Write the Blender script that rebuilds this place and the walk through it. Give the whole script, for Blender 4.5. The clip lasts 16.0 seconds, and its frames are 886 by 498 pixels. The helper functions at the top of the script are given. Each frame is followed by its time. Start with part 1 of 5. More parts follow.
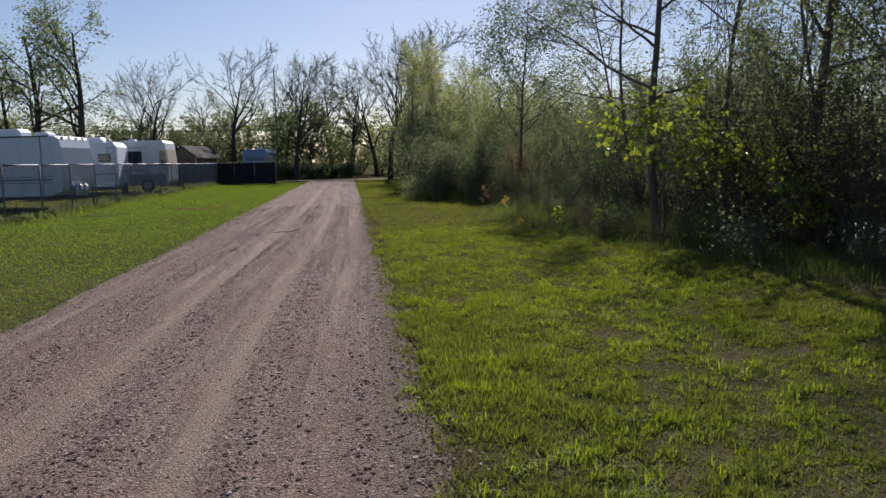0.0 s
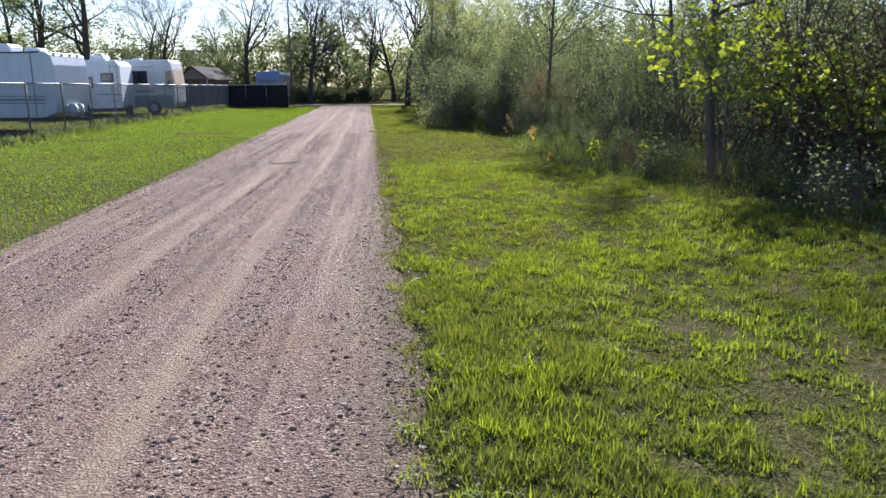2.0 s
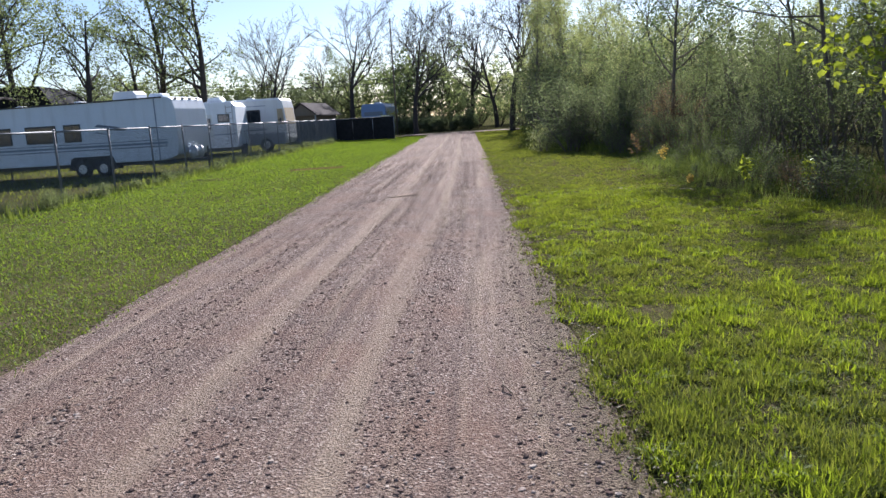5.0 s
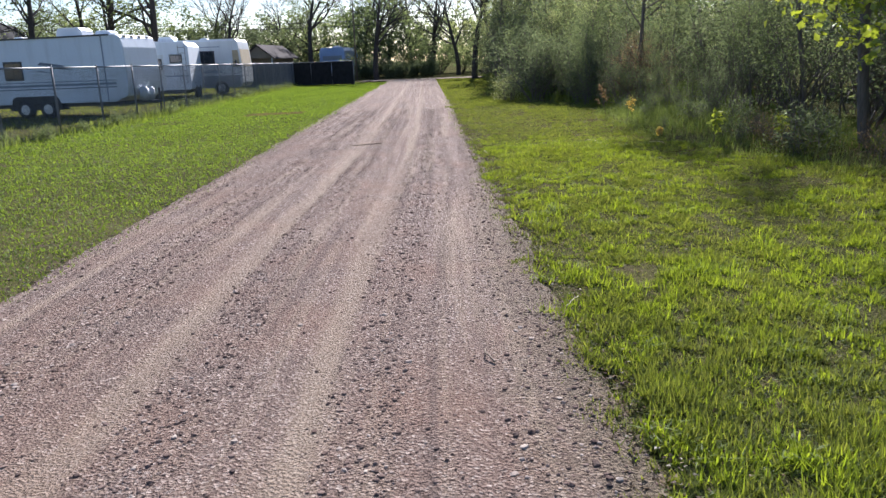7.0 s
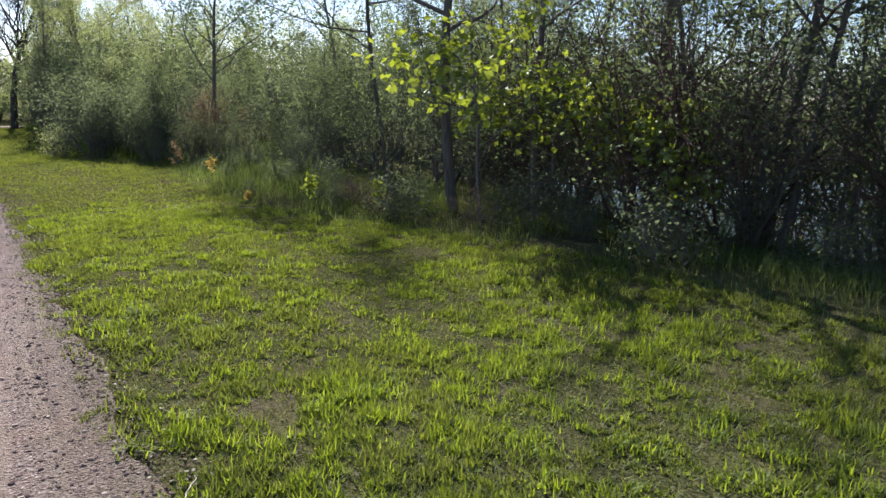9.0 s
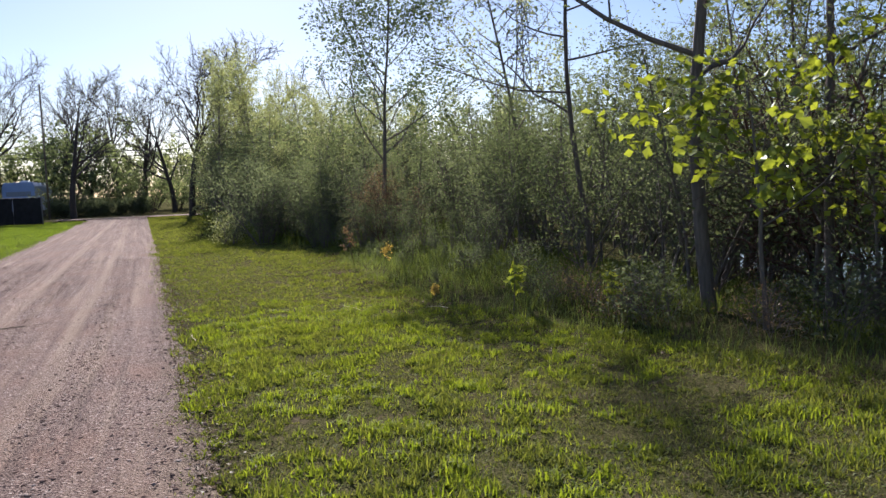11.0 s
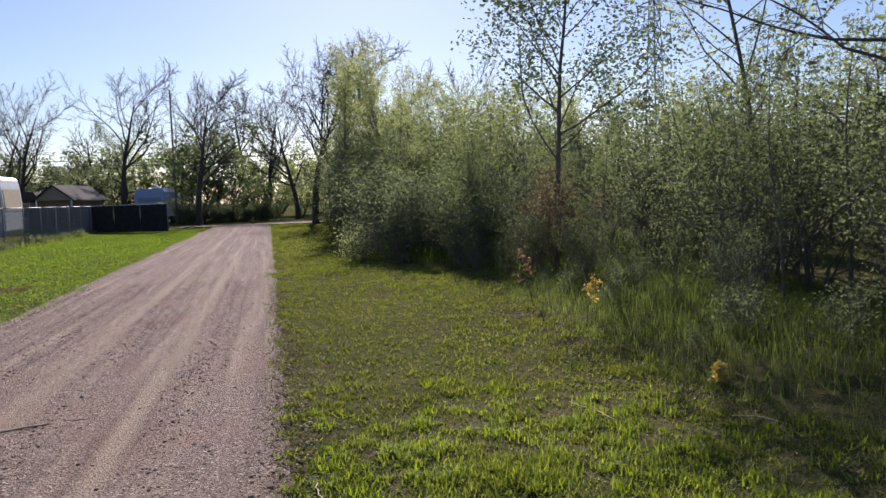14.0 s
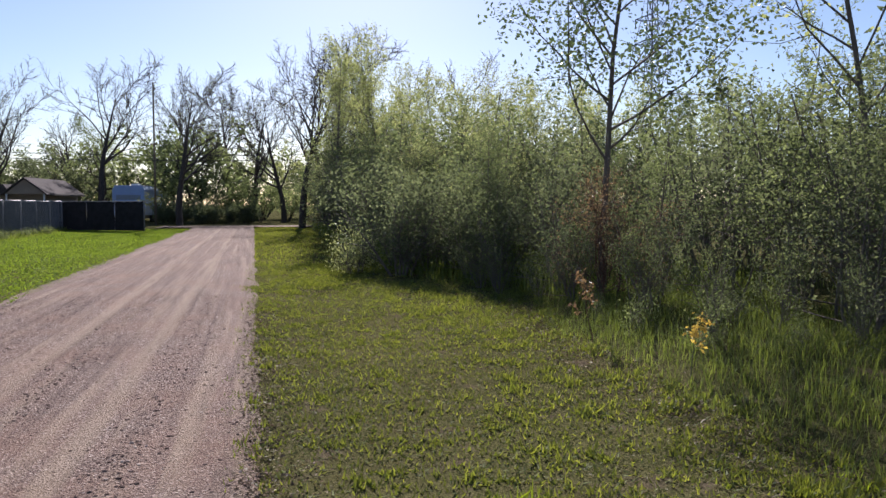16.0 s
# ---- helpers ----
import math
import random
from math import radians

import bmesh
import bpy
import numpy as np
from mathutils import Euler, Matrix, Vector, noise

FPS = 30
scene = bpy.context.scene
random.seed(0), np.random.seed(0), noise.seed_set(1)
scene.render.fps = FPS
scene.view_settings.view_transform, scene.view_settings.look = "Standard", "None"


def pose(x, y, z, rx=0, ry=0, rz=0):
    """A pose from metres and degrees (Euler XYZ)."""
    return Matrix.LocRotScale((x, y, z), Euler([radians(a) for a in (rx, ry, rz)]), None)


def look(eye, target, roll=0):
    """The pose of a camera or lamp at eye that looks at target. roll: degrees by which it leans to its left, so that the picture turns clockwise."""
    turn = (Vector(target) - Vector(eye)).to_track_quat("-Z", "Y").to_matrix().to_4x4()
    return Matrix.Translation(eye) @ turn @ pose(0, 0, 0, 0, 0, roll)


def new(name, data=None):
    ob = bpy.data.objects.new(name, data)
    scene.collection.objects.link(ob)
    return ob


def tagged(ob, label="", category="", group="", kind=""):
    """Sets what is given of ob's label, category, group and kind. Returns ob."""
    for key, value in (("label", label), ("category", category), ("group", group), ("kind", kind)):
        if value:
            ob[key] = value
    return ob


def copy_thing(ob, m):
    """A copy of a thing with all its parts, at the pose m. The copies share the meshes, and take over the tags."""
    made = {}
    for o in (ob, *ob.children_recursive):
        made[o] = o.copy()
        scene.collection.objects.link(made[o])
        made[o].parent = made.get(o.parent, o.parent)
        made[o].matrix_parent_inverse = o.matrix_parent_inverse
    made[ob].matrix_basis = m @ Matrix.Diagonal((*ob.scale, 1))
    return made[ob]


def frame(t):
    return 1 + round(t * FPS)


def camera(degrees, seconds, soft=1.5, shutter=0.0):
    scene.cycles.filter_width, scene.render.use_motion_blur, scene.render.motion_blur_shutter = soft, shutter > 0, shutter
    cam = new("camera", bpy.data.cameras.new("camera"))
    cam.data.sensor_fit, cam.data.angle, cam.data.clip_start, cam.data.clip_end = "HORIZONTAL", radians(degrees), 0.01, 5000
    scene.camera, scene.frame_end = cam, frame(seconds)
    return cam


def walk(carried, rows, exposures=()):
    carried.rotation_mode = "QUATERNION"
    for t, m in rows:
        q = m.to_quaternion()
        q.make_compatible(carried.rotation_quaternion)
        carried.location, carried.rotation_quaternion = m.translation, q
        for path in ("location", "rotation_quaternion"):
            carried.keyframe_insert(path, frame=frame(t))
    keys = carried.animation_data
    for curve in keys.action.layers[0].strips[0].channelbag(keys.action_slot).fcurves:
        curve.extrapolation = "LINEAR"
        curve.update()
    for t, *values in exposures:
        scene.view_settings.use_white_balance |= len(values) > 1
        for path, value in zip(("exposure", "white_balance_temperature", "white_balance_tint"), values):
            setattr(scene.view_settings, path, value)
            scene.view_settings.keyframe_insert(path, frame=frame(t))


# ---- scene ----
cam = camera(60.9, 16.0)
PATH = [
    (0, (0.097, -0.112, 1.591), (0.269, 1.867, 1.356), -1.3),
    (0.5, (0.206, 0.432, 1.585), (0.416, 2.405, 1.33), -1.0),
    (1, (0.181, 0.872, 1.569), (0.375, 2.841, 1.277), 1.4),
    (1.5, (0.195, 1.358, 1.548), (0.271, 3.328, 1.21), -0.5),
    (2, (0.235, 1.744, 1.556), (0.357, 3.695, 1.133), -0.4),
    (2.5, (0.225, 2.113, 1.55), (0.69, 4.012, 1.131), 1.7),
    (3, (0.209, 2.527, 1.497), (0.838, 4.372, 1.045), 1.3),
    (3.5, (0.036, 2.654, 1.546), (0.54, 4.537, 1.098), -0.6),
    (4, (-0.104, 2.793, 1.518), (0.249, 4.719, 1.111), -0.7),
    (4.5, (-0.168, 2.767, 1.55), (0.015, 4.724, 1.178), -1.5),
    (5, (-0.212, 2.689, 1.557), (-0.36, 4.652, 1.208), -3.5),
    (5.2, (-0.205, 2.695, 1.556), (-0.43, 4.653, 1.213), -3.9),
    (7.3, (-0.362, 3.234, 1.543), (-0.296, 5.168, 1.039), -1.1),
    (7.5, (-0.367, 3.403, 1.563), (-0.145, 5.325, 1.058), 0.2),
    (8, (-0.302, 3.827, 1.547), (0.077, 5.738, 1.096), -2.7),
    (8.5, (-0.292, 4.183, 1.542), (0.192, 6.079, 1.13), -2.0),
    (9, (-0.209, 4.631, 1.57), (0.799, 6.318, 1.203), 0.4),
    (9.5, (-0.07, 5.12, 1.573), (0.945, 6.806, 1.218), -1.5),
    (10, (-0.08, 5.715, 1.567), (0.729, 7.535, 1.384), -2.2),
    (10.2, (-0.049, 5.932, 1.573), (0.717, 7.771, 1.396), -2.2),
    (12.3, (0.165, 9.345, 1.561), (0.764, 11.247, 1.41), -1.5),
    (12.5, (0.225, 9.593, 1.571), (0.878, 11.473, 1.373), -1.3),
    (13, (0.281, 10.265, 1.586), (0.934, 12.138, 1.334), -1.5),
    (13.5, (0.201, 10.907, 1.611), (0.786, 12.805, 1.375), -1.8),
    (14, (0.1, 11.528, 1.619), (0.476, 13.487, 1.478), -2.0),
    (14.5, (-0.001, 12.158, 1.582), (0.299, 14.131, 1.45), -2.0),
    (15, (0.029, 12.798, 1.569), (0.341, 14.767, 1.414), -3.4),
    (15.5, (-0.021, 13.468, 1.586), (0.296, 15.439, 1.453), -2.1),
    (16, (0.065, 14.257, 1.543), (0.481, 16.209, 1.425), -0.0),
]
EXPOSURES = [(t, stops, 5750 if 1 < t < 9.2 else 6000, 18 if 1 < t < 9.2 else 23) for t, stops in ((0, 0.5), (0.5, 0.9), (1, 1.0), (1.5, 1.25), (3.5, 1.68), (4.5, 1.25), (5, 1.25), (7.5, 1.45), (9, 1.42), (9.5, 1.5), (10, 1.35), (12.5, 1.15), (13, 1.35), (13.5, 1.3), (14, 1.0), (14.5, 0.85), (15.5, 0.95), (16, 1.1))]
walk(cam, [(t, look(eye, target, roll)) for t, eye, target, roll in PATH], EXPOSURES)

# ---- world, sun ----
SUN_AZ, SUN_EL = 6.5, 29.0
world = bpy.data.worlds.new("world")
scene.world = world
world.use_nodes = True
wn = world.node_tree.nodes
sky = wn.new("ShaderNodeTexSky")
sky.sky_type = "NISHITA"
sky.sun_disc = False
sky.sun_elevation = radians(SUN_EL)
sky.sun_rotation = radians(SUN_AZ)
sky.air_density, sky.dust_density, sky.ozone_density = 1.0, 0.25, 2.0
wn["Background"].inputs["Strength"].default_value = 0.052
world.node_tree.links.new(sky.outputs["Color"], wn["Background"].inputs["Color"])
sun_data = bpy.data.lights.new("sun", "SUN")
sun_data.energy, sun_data.angle, sun_data.color = 5.0, radians(0.55), (1.0, 0.93, 0.82)
sun = new("sun", sun_data)
sun_way = Vector((math.sin(radians(SUN_AZ)) * math.cos(radians(SUN_EL)), math.cos(radians(SUN_AZ)) * math.cos(radians(SUN_EL)), math.sin(radians(SUN_EL))))
sun.matrix_world = look(sun_way * 60, (0, 0, 0))


# ---- materials ----
def nodes_of(name):
    m = bpy.data.materials.new(name)
    m.use_nodes = True
    nt = m.node_tree
    nt.nodes.clear()
    out = nt.nodes.new("ShaderNodeOutputMaterial")
    return m, nt, out


def node(nt, kind, inputs=(), **props):
    n = nt.nodes.new(kind)
    for k, v in props.items():
        setattr(n, k, v)
    for k, v in dict(inputs).items():
        if isinstance(v, bpy.types.NodeSocket):
            nt.links.new(v, n.inputs[k])
        else:
            n.inputs[k].default_value = v
    return n


def ramp(nt, fac, stops):
    r = nt.nodes.new("ShaderNodeValToRGB")
    els = r.color_ramp.elements
    while len(els) < len(stops):
        els.new(0.5)
    for e, (p, c) in zip(els, stops):
        e.position, e.color = p, (*c, 1)
    nt.links.new(fac, r.inputs["Fac"])
    return r.outputs["Color"]


def tex_noise(nt, vec, scale, detail=4.0, rough=0.55):
    return node(nt, "ShaderNodeTexNoise", {"Vector": vec, "Scale": scale, "Detail": detail, "Roughness": rough}).outputs["Fac"]


def mixed(nt, fac, a, b, blend="MIX"):
    n = nt.nodes.new("ShaderNodeMix")
    n.data_type, n.blend_type = "RGBA", blend
    for k, v in ((0, fac), (6, a), (7, b)):
        if isinstance(v, bpy.types.NodeSocket):
            nt.links.new(v, n.inputs[k])
        else:
            n.inputs[k].default_value = v if k == 0 else (*v, 1)
    return n.outputs[2]


def plain(name, color, rough=0.6, metal=0.0, vary=0.15, scale=6.0, bump=0.1, spec=0.5, grime=None):
    """A solid surface with fine and coarse variation of its colour and a little relief."""
    m, nt, out = nodes_of(name)
    vec = node(nt, "ShaderNodeTexCoord").outputs["Object"]
    coarse, fine = tex_noise(nt, vec, scale), tex_noise(nt, vec, scale * 12, 3)
    dark = tuple(c * (1 - vary) for c in color)
    light = tuple(min(1, c * (1 + vary * 0.6)) for c in color)
    col = ramp(nt, coarse, [(0.3, dark), (0.7, light)])
    col = mixed(nt, 0.25, col, ramp(nt, fine, [(0.35, dark), (0.65, light)]))
    if grime:
        streak = node(nt, "ShaderNodeMapping", {"Vector": vec, "Scale": (2.0, 2.0, 0.25)}).outputs["Vector"]
        col = mixed(nt, ramp(nt, tex_noise(nt, streak, 1.6, 5), [(0.5, (0, 0, 0)), (0.8, (0.7, 0.7, 0.7))]), col, grime)
    b = node(nt, "ShaderNodeBsdfPrincipled", {"Base Color": col, "Roughness": rough, "Metallic": metal, "Specular IOR Level": spec})
    bp = node(nt, "ShaderNodeBump", {"Strength": bump, "Distance": 0.02, "Height": fine})
    nt.links.new(bp.outputs["Normal"], b.inputs["Normal"])
    nt.links.new(b.outputs[0], out.inputs[0])
    return m


def leafy(name, dark, light, through_amount=0.6, tint=(1.35, 1.35, 0.75), rough=0.4, spread=0.15, gloss=0.05):
    """Thin leaves or blades: they scatter light back and let some of it through, and each differs a little."""
    m, nt, out = nodes_of(name)
    rnd = node(nt, "ShaderNodeNewGeometry").outputs["Random Per Island"]
    vec = node(nt, "ShaderNodeTexCoord").outputs["Object"]
    patch = tex_noise(nt, vec, 0.8, 3)
    col = ramp(nt, rnd, [(0.0, dark), (0.55, tuple((a + b) / 2 for a, b in zip(dark, light))), (1.0, light)])
    col = mixed(nt, ramp(nt, patch, [(0.35, (0, 0, 0)), (0.7, (spread * 2.4,) * 3)]), col, tuple(c * 0.7 for c in dark))
    thr = mixed(nt, 1.0, col, tint, "MULTIPLY")
    d = node(nt, "ShaderNodeBsdfDiffuse", {"Color": col})
    t = node(nt, "ShaderNodeBsdfTranslucent", {"Color": thr})
    g = node(nt, "ShaderNodeBsdfGlossy", {"Color": (0.8, 0.85, 0.8, 1), "Roughness": rough})
    a = node(nt, "ShaderNodeMixShader", {0: through_amount, 1: d.outputs[0], 2: t.outputs[0]})
    b = node(nt, "ShaderNodeMixShader", {0: gloss, 1: a.outputs[0], 2: g.outputs[0]})
    nt.links.new(b.outputs[0], out.inputs[0])
    return m


def ground_material():
    m, nt, out = nodes_of("turf")
    vec = node(nt, "ShaderNodeTexCoord").outputs["Object"]
    big, mid, fine = tex_noise(nt, vec, 0.35, 4), tex_noise(nt, vec, 2.3, 5), tex_noise(nt, vec, 60, 5, 0.8)
    green = ramp(nt, fine, [(0.38, (0.018, 0.02, 0.009)), (0.5, (0.06, 0.062, 0.024)), (0.6, (0.135, 0.125, 0.06))])
    soil = ramp(nt, fine, [(0.3, (0.05, 0.038, 0.026)), (0.7, (0.16, 0.13, 0.088))])
    thatch = ramp(nt, fine, [(0.3, (0.08, 0.07, 0.03)), (0.7, (0.19, 0.17, 0.08))])
    col = mixed(nt, ramp(nt, big, [(0.48, (0, 0, 0)), (0.7, (0.45, 0.45, 0.45))]), green, thatch)
    col = mixed(nt, ramp(nt, mid, [(0.57, (0, 0, 0)), (0.68, (0.85, 0.85, 0.85))]), col, soil)
    b = node(nt, "ShaderNodeBsdfPrincipled", {"Base Color": col, "Roughness": 1.0, "Specular IOR Level": 0.0})
    bp = node(nt, "ShaderNodeBump", {"Strength": 0.5, "Distance": 0.02, "Height": fine})
    nt.links.new(bp.outputs["Normal"], b.inputs["Normal"])
    nt.links.new(b.outputs[0], out.inputs[0])
    return m


def gravel_material():
    """Packed gravel: x runs across the track and y along it, so wheel marks are streaks along y."""
    m, nt, out = nodes_of("gravel")
    tc = node(nt, "ShaderNodeTexCoord").outputs["UV"]
    ob = node(nt, "ShaderNodeTexCoord").outputs["Object"]
    streak = tex_noise(nt, node(nt, "ShaderNodeMapping", {"Vector": tc, "Scale": (5.5, 0.16, 1)}).outputs["Vector"], 1.0, 5, 0.6)
    wide = tex_noise(nt, node(nt, "ShaderNodeMapping", {"Vector": tc, "Scale": (1.3, 0.12, 1)}).outputs["Vector"], 1.0, 3)
    grit = tex_noise(nt, ob, 60, 5, 0.75)
    pebble = node(nt, "ShaderNodeTexVoronoi", {"Vector": ob, "Scale": 70.0, "Randomness": 1.0})
    tiny = tex_noise(nt, ob, 170, 3, 0.7)
    patch = tex_noise(nt, ob, 1.1, 4)
    base = ramp(nt, pebble.outputs["Color"], [(0.05, (0.045, 0.032, 0.027)), (0.3, (0.14, 0.098, 0.08)), (0.7, (0.245, 0.178, 0.144)), (1.0, (0.66, 0.58, 0.50))])
    base = mixed(nt, 0.4, base, ramp(nt, grit, [(0.40, (0.04, 0.029, 0.025)), (0.5, (0.22, 0.165, 0.142)), (0.62, (0.47, 0.385, 0.325))]))
    base = mixed(nt, ramp(nt, patch, [(0.42, (0, 0, 0)), (0.7, (0.5, 0.5, 0.5))]), base, (0.235, 0.147, 0.106))
    fines = ramp(nt, grit, [(0.35, (0.25, 0.192, 0.14)), (0.65, (0.42, 0.342, 0.255))])
    col = mixed(nt, ramp(nt, streak, [(0.5, (0, 0, 0)), (0.66, (0.6, 0.6, 0.6))]), base, fines)
    furrow = tex_noise(nt, node(nt, "ShaderNodeMapping", {"Vector": tc, "Scale": (8.0, 0.22, 1), "Location": (3.1, 7.7, 0)}).outputs["Vector"], 1.0, 4, 0.6)
    col = mixed(nt, ramp(nt, furrow, [(0.53, (0, 0, 0)), (0.66, (0.6, 0.6, 0.6))]), col, ramp(nt, grit, [(0.35, (0.055, 0.04, 0.034)), (0.65, (0.22, 0.165, 0.14))]))
    # two pale wheel lines
    x = node(nt, "ShaderNodeSeparateXYZ", {0: tc}).outputs["X"]
    wob = node(nt, "ShaderNodeMath", {0: tex_noise(nt, node(nt, "ShaderNodeMapping", {"Vector": tc, "Scale": (0.0, 0.35, 1)}).outputs["Vector"], 1.0, 2), 1: 0.14}, operation="MULTIPLY_ADD")
    wob.inputs[2].default_value = -0.07
    xx = node(nt, "ShaderNodeMath", {0: x, 1: wob.outputs[0]}, operation="ADD").outputs[0]
    for at, half in WHEEL_LINES:
        d = node(nt, "ShaderNodeMath", {0: xx, 1: at}, operation="SUBTRACT").outputs[0]
        d = node(nt, "ShaderNodeMath", {0: d}, operation="ABSOLUTE").outputs[0]
        d = node(nt, "ShaderNodeMapRange", {"Value": d, "From Min": half * 0.4, "From Max": half, "To Min": 0.65, "To Max": 0.0}).outputs[0]
        d = node(nt, "ShaderNodeMath", {0: d, 1: ramp(nt, wide, [(0.3, (0.35,) * 3), (0.65, (1, 1, 1))])}, operation="MULTIPLY").outputs[0]
        col = mixed(nt, d, col, fines)
    b = node(nt, "ShaderNodeBsdfPrincipled", {"Base Color": col, "Roughness": 0.95, "Specular IOR Level": 0.05})
    edge = node(nt, "ShaderNodeMath", {0: x}, operation="ABSOLUTE").outputs[0]
    edge = node(nt, "ShaderNodeMath", {0: edge, 1: node(nt, "ShaderNodeMath", {0: tex_noise(nt, ob, 5, 4), 1: 0.7}, operation="MULTIPLY").outputs[0]}, operation="ADD").outputs[0]
    edge = node(nt, "ShaderNodeMapRange", {"Value": edge, "From Min": 2.1, "From Max": 2.6}).outputs[0]
    soil = ramp(nt, grit, [(0.3, (0.075, 0.06, 0.043)), (0.7, (0.26, 0.21, 0.15))])
    nt.links.new(mixed(nt, edge, col, soil), b.inputs["Base Color"])
    h = mixed(nt, 0.45, mixed(nt, 0.55, grit, tiny), pebble.outputs["Distance"])
    bp = node(nt, "ShaderNodeBump", {"Strength": 1.0, "Distance": 0.035, "Height": h})
    nt.links.new(bp.outputs["Normal"], b.inputs["Normal"])
    nt.links.new(b.outputs[0], out.inputs[0])
    return m


def stone_material():
    m, nt, out = nodes_of("loose_stone")
    rnd = node(nt, "ShaderNodeNewGeometry").outputs["Random Per Island"]
    vec = node(nt, "ShaderNodeTexCoord").outputs["Object"]
    col = ramp(nt, rnd, [(0.0, (0.04, 0.028, 0.025)), (0.5, (0.115, 0.075, 0.06)), (0.8, (0.23, 0.165, 0.135)), (1.0, (0.56, 0.48, 0.40))])
    col = mixed(nt, 0.3, col, ramp(nt, tex_noise(nt, vec, 90, 3), [(0.3, (0.08, 0.06, 0.055)), (0.7, (0.3, 0.25, 0.22))]))
    b = node(nt, "ShaderNodeBsdfPrincipled", {"Base Color": col, "Roughness": 1.0, "Specular IOR Level": 0.0})
    nt.links.new(b.outputs[0], out.inputs[0])
    return m


def bark_material(name, a, b_):
    m, nt, out = nodes_of(name)
    vec = node(nt, "ShaderNodeTexCoord").outputs["Object"]
    ridg = tex_noise(nt, node(nt, "ShaderNodeMapping", {"Vector": vec, "Scale": (18, 18, 3)}).outputs["Vector"], 1.0, 5, 0.65)
    blot = tex_noise(nt, vec, 2.5, 3)
    col = mixed(nt, ramp(nt, blot, [(0.4, (0, 0, 0)), (0.7, (0.6, 0.6, 0.6))]), ramp(nt, ridg, [(0.3, a), (0.7, b_)]), tuple((p + q) * 0.5 for p, q in zip(a, b_)))
    p = node(nt, "ShaderNodeBsdfPrincipled", {"Base Color": col, "Roughness": 0.9, "Specular IOR Level": 0.2})
    bp = node(nt, "ShaderNodeBump", {"Strength": 0.6, "Distance": 0.02, "Height": ridg})
    nt.links.new(bp.outputs["Normal"], p.inputs["Normal"])
    nt.links.new(p.outputs[0], out.inputs[0])
    return m


def water_material():
    m, nt, out = nodes_of("pond_water")
    vec = node(nt, "ShaderNodeTexCoord").outputs["Object"]
    n = tex_noise(nt, vec, 1.6, 3)
    p = node(nt, "ShaderNodeBsdfPrincipled", {"Base Color": (0.02, 0.03, 0.025, 1), "Roughness": 0.04, "IOR": 1.33})
    bp = node(nt, "ShaderNodeBump", {"Strength": 0.06, "Distance": 0.05, "Height": n})
    nt.links.new(bp.outputs["Normal"], p.inputs["Normal"])
    nt.links.new(p.outputs[0], out.inputs[0])
    return m


def glass_material():
    m, nt, out = nodes_of("dark_glass")
    vec = node(nt, "ShaderNodeTexCoord").outputs["Object"]
    col = ramp(nt, tex_noise(nt, vec, 3, 3), [(0.35, (0.012, 0.014, 0.017)), (0.7, (0.035, 0.04, 0.045))])
    p = node(nt, "ShaderNodeBsdfPrincipled", {"Base Color": col, "Roughness": 0.08, "Specular IOR Level": 0.6})
    nt.links.new(p.outputs[0], out.inputs[0])
    return m


WHEEL_LINES = ((-0.06, 0.14), (0.88, 0.12))


def bend(y):
    """How the wheel lines swing across the track."""
    return np.interp(y, [4, 9, 15, 21, 30, 45], [-0.36, -0.3, -0.1, 0.0, 0.03, 0.0])


M_TURF, M_GRAVEL, M_STONE, M_WATER, M_GLASS = ground_material(), gravel_material(), stone_material(), water_material(), glass_material()
M_BARK = bark_material("grey_bark", (0.07, 0.06, 0.052), (0.2, 0.172, 0.148))
M_BARK_DARK = bark_material("dark_bark", (0.03, 0.026, 0.024), (0.085, 0.072, 0.064))
M_BARK_RED = bark_material("reddish_twig", (0.06, 0.034, 0.028), (0.16, 0.095, 0.075))
M_GRASS = leafy("mown_grass", (0.078, 0.11, 0.026), (0.212, 0.246, 0.066), 0.55, (1.35, 1.25, 0.5), rough=0.6, gloss=0.02)
M_LAWN = leafy("even_lawn_grass", (0.09, 0.145, 0.026), (0.19, 0.255, 0.05), 0.58, (1.35, 1.35, 0.45), rough=0.6, gloss=0.02)
M_CLUMP = leafy("coarse_grass", (0.12, 0.17, 0.022), (0.25, 0.31, 0.045), 0.6, (1.33, 1.3, 0.38), rough=0.6, gloss=0.02)
M_DRY = leafy("dry_grass", (0.13, 0.105, 0.05), (0.28, 0.235, 0.13), 0.4, (1.1, 1, 0.8), gloss=0.01)
M_TALL = leafy("tall_grass", (0.075, 0.105, 0.03), (0.18, 0.22, 0.07), 0.55, (1.25, 1.25, 0.55), rough=0.6, gloss=0.02)
M_LEAF = leafy("spring_leaf", (0.09, 0.112, 0.058), (0.205, 0.235, 0.112), 0.6, (1.22, 1.27, 0.9), rough=0.55, gloss=0.018)
M_LEAF_PALE = leafy("pale_spring_leaf", (0.18, 0.21, 0.10), (0.35, 0.37, 0.18), 0.62, (1.25, 1.25, 0.85))
M_LEAF_DARK = leafy("shrub_leaf", (0.085, 0.105, 0.066), (0.19, 0.21, 0.132), 0.55, (1.2, 1.25, 0.85), rough=0.6, gloss=0.012)
M_LEAF_BRIGHT = leafy("bright_young_leaf", (0.17, 0.22, 0.03), (0.34, 0.40, 0.07), 0.55, (1.25, 1.2, 0.45))
